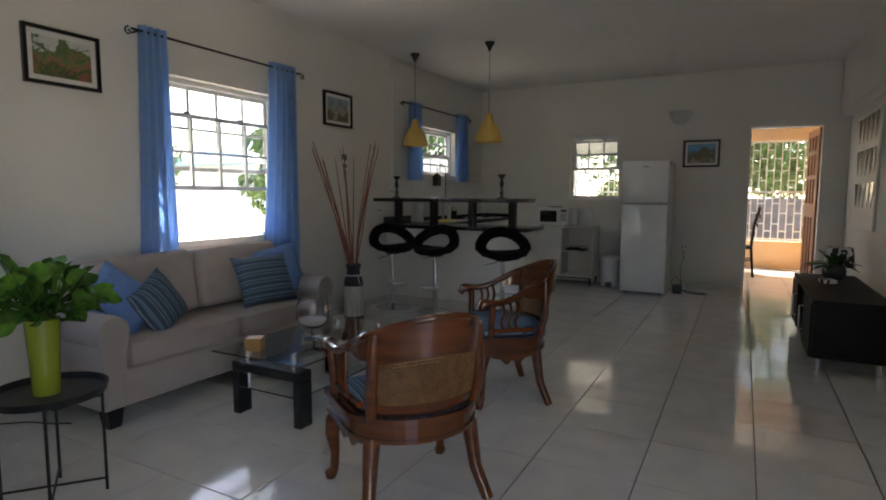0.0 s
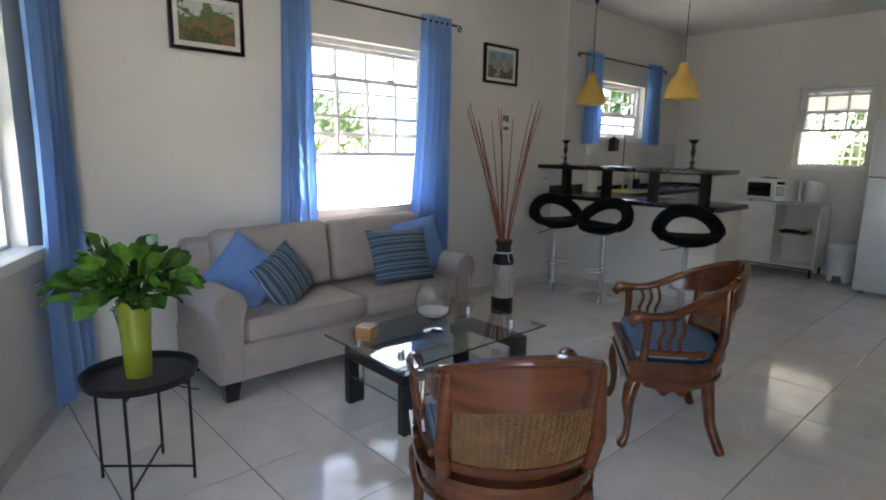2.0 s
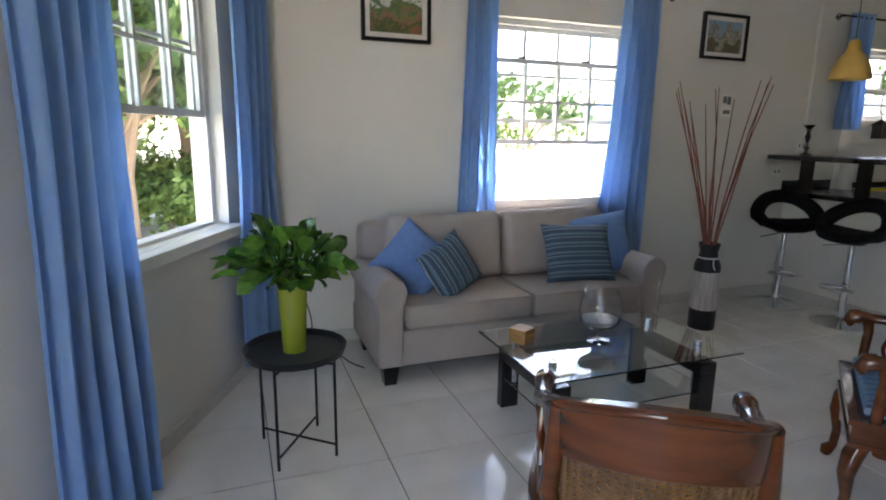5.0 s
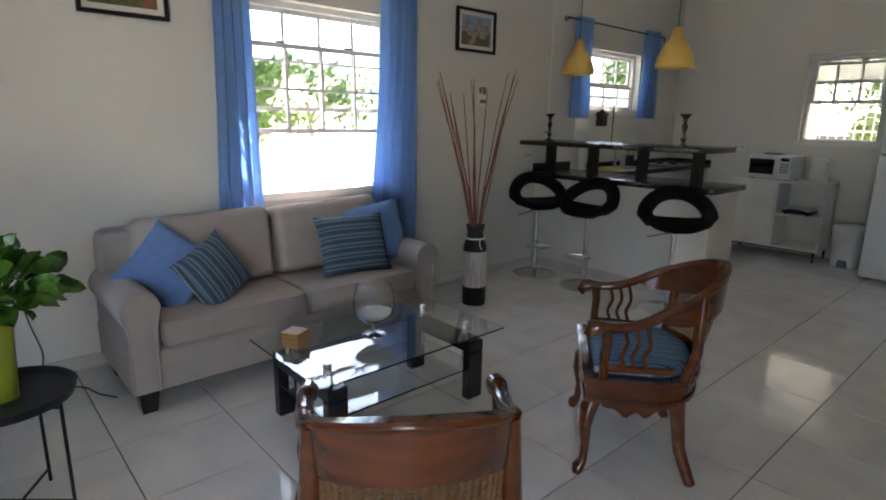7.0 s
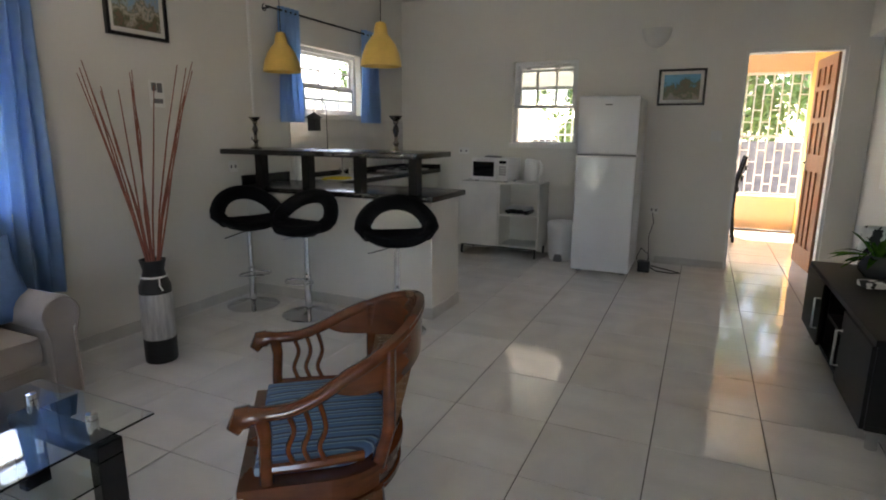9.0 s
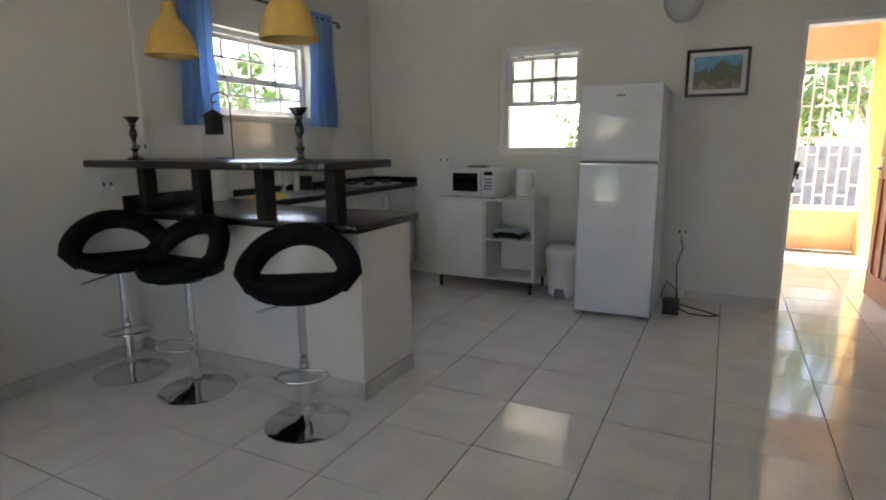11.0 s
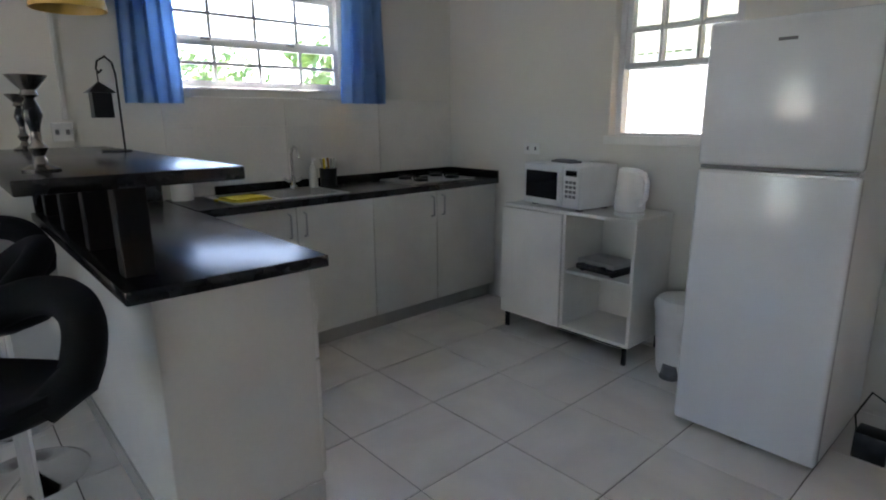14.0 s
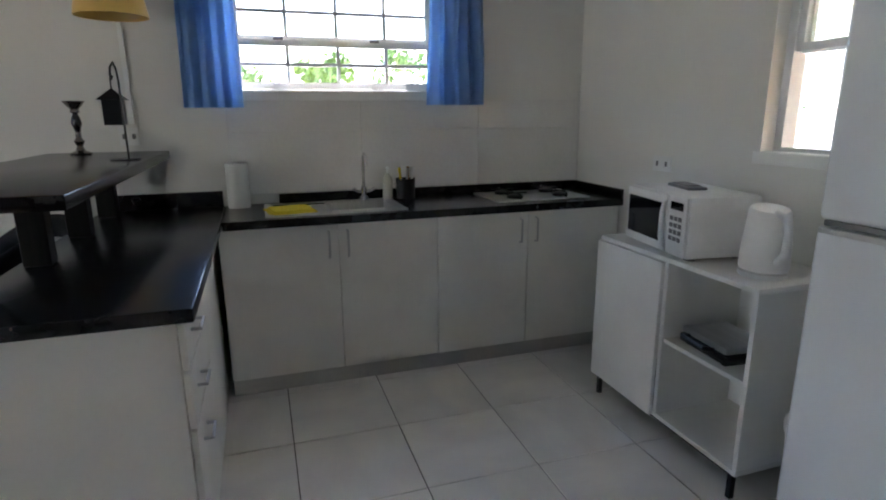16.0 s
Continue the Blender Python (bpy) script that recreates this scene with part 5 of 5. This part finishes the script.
# ---- television stand and what is on it ----
tv = thing("tv_stand", "long black-brown low media stand on chrome feet", "tv stand", (1.18, 6.945, 0))
y0, y1, xf, xb = -0.785, 0.785, -0.20, 0.25
boxes("carcass", TVWOOD, tv, (xf - 0.01, y0 - 0.01, 0.475, xb, y1 + 0.01, 0.505), (xf, y0, 0.10, xb, y1, 0.125), (xf, y0, 0.1255, xb, y0 + 0.025, 0.4745), (xf, y1 - 0.025, 0.1255, xb, y1, 0.4745), (xb - 0.012, y0 + 0.026, 0.1255, xb, y1 - 0.026, 0.4745), (xf + 0.02, -0.27, 0.1255, xb - 0.013, -0.25, 0.4745), (xf + 0.02, 0.25, 0.1255, xb - 0.013, 0.27, 0.4745), bevel=0.002)
boxes("shelf", TVWOOD, tv, (xf + 0.02, -0.249, 0.29, xb - 0.013, 0.249, 0.308))
for a, b, hy in ((y0 + 0.003, -0.262, -0.30), (0.262, y1 - 0.003, 0.30)):
    boxes("door", TVWOOD, tv, (xf - 0.018, a, 0.105, xf - 0.001, b, 0.472), bevel=0.002)
    tubes("handle", STEEL, tv, (((xf - 0.019, hy, 0.20), (xf - 0.045, hy, 0.20), (xf - 0.045, hy, 0.38), (xf - 0.019, hy, 0.38)), 0.006))
for x in (xf + 0.05, xb - 0.05):
    for y in (y0 + 0.06, y1 - 0.06):
        turned("foot", CHROME, tv, ((0, 0), (0.024, 0), (0.024, 0.1), (0, 0.1)), 16, (x, y, 0))
pv = thing("small_plant", "green fern-like plant in a dark glossy round pot", "plant", (1.23, 7.38, 0.5055))
turned("pot", material("dark_glaze", (0.07, 0.075, 0.085), 0.12, scale=6, coat=0.3), pv, ((0, 0), (0.05, 0), (0.085, 0.04), (0.09, 0.075), (0.07, 0.115), (0.05, 0.13), (0.046, 0.13), (0.06, 0.1), (0, 0.09)), 28, label="dark glossy pot")
rnd = random.Random(5)
for i in range(26):
    a = i * 2.4
    el = rnd.uniform(0.1, 1.2)
    bm = bmesh.new()
    leaf_into(bm, (0.015 * math.cos(a), 0.015 * math.sin(a), 0.11), (math.cos(a) * math.cos(el), math.sin(a) * math.cos(el), math.sin(el)), rnd.uniform(0.14, 0.24), 0.035, rnd.uniform(0.2, 0.6), rnd.uniform(-0.5, 0.5))
    mesh("leaf", bm, LEAF, pv, True)
CHECK = material("black_white_pattern", (0.75, 0.75, 0.73), 0.7, color2=(0.02, 0.02, 0.02), scale=16, detail=1)
cr = CHECK.node_tree.nodes["Color Ramp"].color_ramp
cr.elements[0].position, cr.elements[1].position = 0.47, 0.49
tl = thing("table_lamp", "table lamp with black and white patterned shade", "lamp", (1.29, 7.60, 0.5055))
turned("foot", CHROME, tl, ((0, 0), (0.06, 0), (0.06, 0.012), (0.012, 0.025), (0.012, 0.12), (0, 0.12)), 24)
turned("shade", CHECK, tl, ((0.12, 0.09), (0.095, 0.26), (0.093, 0.26), (0.118, 0.09), (0.12, 0.09)), 32, label="black and white scrolled shade")
fb = boxes("photo_block", CHECK, None, (-0.05, -0.05, 0, 0.05, 0.05, 0.03), bevel=0.004)
fb.matrix_world = pose(1.16, 7.12, 0.5058, 0, 0, 15)
tagged(fb, "small black and white patterned box on the stand", "box")
# white fretwork panel leaning on the east wall
pn = thing("fretwork_panel", "tall white panel with triangular cut-outs on wall", "panel", (EX - 0.002, 8.35, 0.9), 90)
boxes("board", WHITE, pn, (-0.55, 0, 0.0, 0.55, 0.02, 1.12), bevel=0.003)
for r in range(3):
    for c in range(5):
        bm = bmesh.new()
        x, z = -0.42 + 0.2 * c, 0.2 + 0.32 * r
        vs = [bm.verts.new(v) for v in ((x, 0.022, z), (x + 0.075, 0.022, z + 0.24), (x - 0.075, 0.022, z + 0.24), (x, 0.026, z), (x + 0.075, 0.026, z + 0.24), (x - 0.075, 0.026, z + 0.24))]
        for f in ((0, 1, 2), (5, 4, 3), (0, 3, 4, 1), (1, 4, 5, 2), (2, 5, 3, 0)):
            bm.faces.new([vs[k] for k in f])
        mesh("triangle", bm, PEWTER, pn, label="dark triangular inset")

# ---- door leaf ----
dl = thing("door_1", "open panelled varnished wooden door", "door", (DR[1] - 0.028, NY + T - 0.02, 0), 95, kind="structure")
LW = 0.66
bm = bmesh.new()
bx(bm, 0, -0.02, 0.01, 0.09, 0.02, DR[2] - 0.03)
bx(bm, LW - 0.09, -0.02, 0.01, LW, 0.02, DR[2] - 0.03)
for z0, z1 in ((0.01, 0.2), (0.95, 1.12), (1.42, 1.47), (1.72, 1.77), (DR[2] - 0.12, DR[2] - 0.03)):
    bx(bm, 0.09, -0.02, z0, LW - 0.09, 0.02, z1)
for x in (0.25, 0.41):
    bx(bm, x - 0.025, -0.019, 0.2, x + 0.025, 0.019, DR[2] - 0.12)
bx(bm, 0.09, -0.006, 0.2, LW - 0.09, 0.006, DR[2] - 0.12)
mesh("leaf", bm, DOORWOOD, dl)
for s in (-1, 1):
    tubes("handle", STEEL, dl, (((LW - 0.05, s * 0.02, 1.03), (LW - 0.05, s * 0.06, 1.03), (LW - 0.15, s * 0.06, 1.03)), 0.009))
    boxes("lock_plate", STEEL, dl, (LW - 0.07, min(s * 0.0205, s * 0.024), 0.95, LW - 0.03, max(s * 0.0205, s * 0.024), 1.12))

# ---- porch beyond the doorway ----
PYN = 12.40
structure("porch_wall_east", YELLOW, (1.47, NY + T, 0, 1.64, PYN + 0.15, 2.6), label="yellow painted porch wall")
structure("porch_parapet_white", WHITE, (-4.2, PYN, 0, -0.285, PYN + 0.15, 0.46), (-4.2, PYN, 2.0, -0.285, PYN + 0.15, 2.6), label="white painted porch parapet and lintel")
structure("porch_parapet", PEACH, (-0.28, PYN, 0, 1.47, PYN + 0.15, 0.46), (-0.28, PYN, 2.12, 1.47, PYN + 0.15, 2.6), (-0.28, PYN, 0.46, 0.20, PYN + 0.15, 2.12), label="peach painted porch parapet and lintel")
structure("porch_ceiling", WHITE, (-4.2, NY + T, 2.6, 1.64, PYN + 0.75, 2.7), label="white porch ceiling")
structure("porch_floor", GROUT, (-4.2, NY + T, -0.12, WX - T, PYN, -0.006), label="porch floor slab")


def grille(x0, x1, H):
    gl = thing("window_grille", "white metal security grille of the porch", "grille", (x0, PYN + 0.07, 0.46))
    n = round((x1 - x0) / 0.105)
    for i in range(n + 1):
        x = (x1 - x0) * i / n
        boxes("bar", WHITE, gl, (x - 0.009, -0.009, 0.0, x + 0.009, 0.009, H))
    for za, zb in ((0.02, 0.045), (0.80, 0.83), (H - 0.03, H)):
        boxes("cross_rail", WHITE, gl, (0, -0.012, za, x1 - x0, 0.012, zb))
    sp = []
    for i in range(n):
        a, b = (x1 - x0) * i / n, (x1 - x0) * (i + 1) / n
        for z in ((0.28, 0.62, 1.0, 1.36) if i % 2 else (0.16, 0.46, 1.16, H - 0.16)):
            sp.append((a + 0.009, -0.008, z, b - 0.009, 0.008, z + 0.016))
    for q in sp:
        boxes("spacer", WHITE, gl, q)


grille(0.20, 1.47, 1.66)
grille(-4.15, -0.28, 1.54)
pc = thing("dining_chair", "dark wooden high-backed chair on the porch", "chair", (0.47, 11.3, 0), 90)
boxes("seat", TVWOOD, pc, (-0.2, -0.2, 0.42, 0.2, 0.2, 0.46), bevel=0.008)
for x in (-0.18, 0.18):
    tubes("leg", TVWOOD, pc, (((x, 0.17, 0), (x, 0.17, 0.42)), 0.018))
    tubes("leg", TVWOOD, pc, (((x, -0.22, 0), (x, -0.18, 0.45), (x, -0.2, 0.75), (x, -0.27, 1.05)), 0.018))
boxes("back_slat", TVWOOD, pc, *[(-0.17, -0.225 - 0.03 * k, 0.62 + 0.13 * k, 0.17, -0.205 - 0.03 * k, 0.68 + 0.13 * k) for k in range(3)])
tubes("stretcher", TVWOOD, pc, (((-0.18, -0.2, 0.25), (-0.18, 0.17, 0.25)), 0.01), (((0.18, -0.2, 0.25), (0.18, 0.17, 0.25)), 0.01))

# ---- garden ----
gm = bmesh.new()
for a in range(1):
    q = [gm.verts.new(v) for v in ((-600, -600, -0.25), (600, -600, -0.25), (600, 600, -0.25), (-600, 600, -0.25))]
    gm.faces.new(q)
tagged(mesh("ground", gm, SAND, None), "pale sunlit dry ground with sparse grass", kind="structure")
structure("garden_wall", OUTWALL, (-16.2, -14, -0.25, -16.0, 26, 0.75), label="low white boundary wall in the garden")
structure("garden_wall_white", OUTWALL, (-9, 13.9, -0.25, -2.75, 14.1, 2.1), label="white rendered outbuilding wall in the garden")
structure("garden_wall_north", GREYSTONE, (-14, 17.0, -0.25, 12, 17.3, 1.15), label="grey stone boundary wall")


def neighbour(x, y, w, d, h, wallm, roofm, label):
    e = thing("house", label, "house", (x, y, -0.25))
    boxes("wall", wallm, e, (-w / 2, -d / 2, 0, w / 2, d / 2, h))
    bm = bmesh.new()
    v = [bm.verts.new(p) for p in ((-w / 2 - 0.5, -d / 2 - 0.5, h), (w / 2 + 0.5, -d / 2 - 0.5, h), (w / 2 + 0.5, d / 2 + 0.5, h), (-w / 2 - 0.5, d / 2 + 0.5, h), (0, -d / 4, h + 1.6), (0, d / 4, h + 1.6))]
    for f in ((0, 1, 4), (1, 2, 5, 4), (2, 3, 5), (3, 0, 4, 5), (0, 3, 2, 1)):
        bm.faces.new([v[k] for k in f])
    mesh("roof", bm, roofm, e)
    for k in range(3):
        boxes("window", DARKGLASS, e, (w / 2 - 0.02, -d / 2 + d * (k + 0.5) / 3 - 0.5, 1.0, w / 2 + 0.03, -d / 2 + d * (k + 0.5) / 3 + 0.5, 2.1))


neighbour(-25, 27, 7, 9, 3.0, OUTWALL, ROOFBLUE, "white neighbouring house with a blue roof")
pf = thing("picket_fence", "white picket fence across the garden", "fence", (-12.5, 9.5, -0.25))
boxes("pickets", WHITE, pf, *[(-0.02, -3 + 0.2 * k, 0, 0.02, -2.9 + 0.2 * k, 1.0) for k in range(30)])
boxes("rails", WHITE, pf, (0.021, -3, 0.25, 0.05, 3, 0.32), (0.021, -3, 0.7, 0.05, 3, 0.77))
lp = boxes("veranda_post", LIMEPOST, None, (-0.06, -0.06, -0.25, 0.06, 0.06, 2.349), bevel=0.005)
lp.matrix_world = pose(-4.6, 2.43, 0, 0, 0, -25)
tagged(lp, "lime green square veranda post outside the window", "post")
structure("veranda_beam", LIMEPOST, (-1.6, -1.02, 2.35, 5.2, -0.90, 2.50), label="lime green veranda beam", m=DIAG)
structure("veranda_roof", WHITE, (-1.9, -1.25, 2.51, 5.2, -T - 0.01, 2.60), label="white veranda roof outside the window", m=DIAG)


def foliage(bm, rnd, centre, radius, n, size):
    for _ in range(n):
        d = Vector((rnd.gauss(0, 1), rnd.gauss(0, 1), rnd.gauss(0, 0.8))).normalized()
        p = Vector(centre) + d * radius * rnd.uniform(0.55, 1.05)
        a, b = d.orthogonal().normalized(), None
        a = (a + Vector((rnd.uniform(-1, 1), rnd.uniform(-1, 1), rnd.uniform(-1, 1))) * 0.8).normalized()
        b = a.cross(Vector((rnd.uniform(-1, 1), rnd.uniform(-1, 1), rnd.uniform(-1, 1)))).normalized()
        s = size * rnd.uniform(0.6, 1.4)
        vs = [bm.verts.new(p + q) for q in (-a * s, b * s * 0.38, a * s, -b * s * 0.38)]
        bm.faces.new(vs)


def tree(x, y, h, spread, seed, mat, clumps=26, per=110, size=0.13, trunk=0.14):
    rnd = random.Random(seed)
    e = thing("tree", "leafy garden tree with an uneven crown", "tree", (x, y, -0.25), group="garden trees")
    bm = bmesh.new()
    top = Vector((rnd.uniform(-0.4, 0.4), rnd.uniform(-0.4, 0.4), h * 0.6))
    tube(bm, [(0, 0, 0), (0.05, 0.02, h * 0.25), tuple(top)], [trunk, trunk * 0.75, trunk * 0.4], 9)
    cs = []
    for i in range(clumps):
        a = rnd.uniform(0, 6.28)
        r = spread * math.sqrt(rnd.random())
        c = Vector((r * math.cos(a), r * math.sin(a), h * rnd.uniform(0.42, 1.0) - 0.12 * r))
        cs.append(c)
        if i % 3 == 0:
            s = Vector((0.03, 0.01, h * rnd.uniform(0.25, 0.5)))
            tube(bm, [s, s.lerp(c, 0.5) + Vector((0, 0, 0.15)), c], [trunk * 0.4, trunk * 0.25, trunk * 0.08], 6)
    mesh("trunk", bm, BARK, e, True)
    bm = bmesh.new()
    for c in cs:
        foliage(bm, rnd, c, spread * rnd.uniform(0.18, 0.36), per, size)
    tagged(mesh("crown", bm, mat, e), kind="stuff")


def bush(x, y, r, seed, mat, per=260):
    rnd = random.Random(seed)
    e = thing("bush", "leafy garden bush with loose outline", "bush", (x, y, -0.25), group="garden bushes")
    bm = bmesh.new()
    tube(bm, [(0, 0, 0), (0.03, 0, r)], [0.04, 0.015], 6)
    mesh("stem", bm, BARK, e)
    bm = bmesh.new()
    for _ in range(7):
        foliage(bm, rnd, (rnd.uniform(-r, r) * 0.7, rnd.uniform(-r, r) * 0.7, r * rnd.uniform(0.3, 1.0)), r * rnd.uniform(0.3, 0.5), per, 0.07)
    tagged(mesh("leaves", bm, mat, e), kind="stuff")


for i, (x, y, h, s) in enumerate(((-12.5, 4.4, 3.3, 1.1), (-15.0, 9.4, 2.9, 1.5), (-18.5, 13.0, 3.6, 2.0), (-10.5, 13.5, 3.0, 1.3), (-21, 6.5, 3.3, 1.7))):
    tree(x, y, h, s, 20 + i, (GARDENLEAF, GARDENLEAF2)[i % 2], clumps=18, per=90)
for i, (x, y, h, s) in enumerate(((-7.6, 1.3, 4.0, 1.7), (-9.0, -1.2, 4.6, 2.2), (-6.4, -2.2, 4.4, 2.0), (-10.5, 3.0, 4.2, 1.5))):
    tree(x, y, h, s, 40 + i, (GARDENLEAF2, GARDENLEAF)[i % 2], per=170, size=0.11)
for i, (x, y, h, s) in enumerate(((-1.3, 15.4, 3.4, 1.3), (0.3, 18.6, 4.6, 2.2), (2.6, 18.3, 5.0, 2.2), (-5.5, 16.0, 4.2, 2.0), (-11.5, 15.5, 3.6, 1.6), (-1.0, 19.5, 5.2, 2.4))):
    tree(x, y, h, s, 60 + i, (GARDENLEAF2, GARDENLEAF)[i % 2], per=150, size=0.12)
for i, (x, y, h, s) in enumerate(((-9.8, 1.9, 5.6, 2.6), (-8.8, -0.9, 5.2, 2.4), (-8.8, 3.3, 4.0, 1.7), (-11.5, 2.6, 4.6, 2.4), (-8.4, 1.0, 4.2, 1.8))):
    tree(x, y, h, s, 50 + i, (GARDENLEAF, GARDENLEAF2)[i % 2], clumps=34, per=230, size=0.13, trunk=0.16)
for i, (x, y, r) in enumerate(((-9.6, 2.5, 1.0), (-9.0, 3.4, 0.9), (-9.9, 1.2, 1.1), (-9.2, -0.1, 1.0), (-7.2, 5.2, 0.42), (-7.0, 6.1, 0.35), (-8.0, 7.0, 0.4), (-8.6, 1.7, 0.75), (-8.2, 0.5, 0.8), (-7.0, -0.6, 0.8))):
    bush(x, y, r, 80 + i, GARDENLEAF2)

# ---- floor tiles, last ----
def floor_tile(n):
    bm = bmesh.new()
    bx(bm, -0.2252, -0.2252, -0.004, 0.2252, 0.2252, 0.0)
    top = [e for e in bm.edges if all(v.co.z > -0.001 for v in e.verts)]
    bmesh.ops.bevel(bm, geom=top, offset=0.0012, segments=1, affect="EDGES")
    me = bpy.data.meshes.new("tile")
    bmesh.ops.recalc_face_normals(bm, faces=bm.faces)
    bm.to_mesh(me)
    bm.free()
    me.materials.append(TILE)
    return me


tile_mesh = floor_tile(0)
floor_ob = bpy.data.objects["floor"]
P = 0.455
DI = DIAG.inverted()
for i in range(-8, 4):
    for j in range(-17, 14):
        x, y = 0.169 + P * (i + 0.5), 6.295 + P * (j + 0.5)
        if y > 12.4:
            continue
        lo = min((DI @ Vector((x + a, y + b, 0))).y for a in (-0.22, 0.22) for b in (-0.22, 0.22))
        hi = max((DI @ Vector((x + a, y + b, 0))).y for a in (-0.22, 0.22) for b in (-0.22, 0.22))
        if hi < -0.08:
            continue
        cut = tile_mesh
        if lo < -0.08 or x + 0.22 > EX + 0.12 or x - 0.22 < WX - 0.12:
            # a tile trimmed where it runs under a wall
            bm = bmesh.new()
            bm.from_mesh(tile_mesh)
            n, p = (DIAG.to_3x3() @ Vector((0, -1, 0))), DIAG @ Vector((0, -0.08, 0))
            for co, no in ((p - Vector((x, y, 0)), n), (Vector((EX + 0.12 - x, 0, 0)), Vector((1, 0, 0))), (Vector((WX - 0.12 - x, 0, 0)), Vector((-1, 0, 0)))):
                bmesh.ops.bisect_plane(bm, geom=[*bm.verts, *bm.edges, *bm.faces], dist=1e-5, plane_co=co, plane_no=no, clear_outer=True)
            cut = bpy.data.meshes.new("tile")
            bm.to_mesh(cut)
            bm.free()
            cut.materials.append(TILE)
            if not cut.polygons:
                continue
        tob = new("tile", cut)
        tob.parent = floor_ob
        tob.location = (x, y, 0)
        if cut is tile_mesh:
            tob.rotation_euler = (0, 0, math.pi / 2 * ((i * 7 + j * 3) % 4))
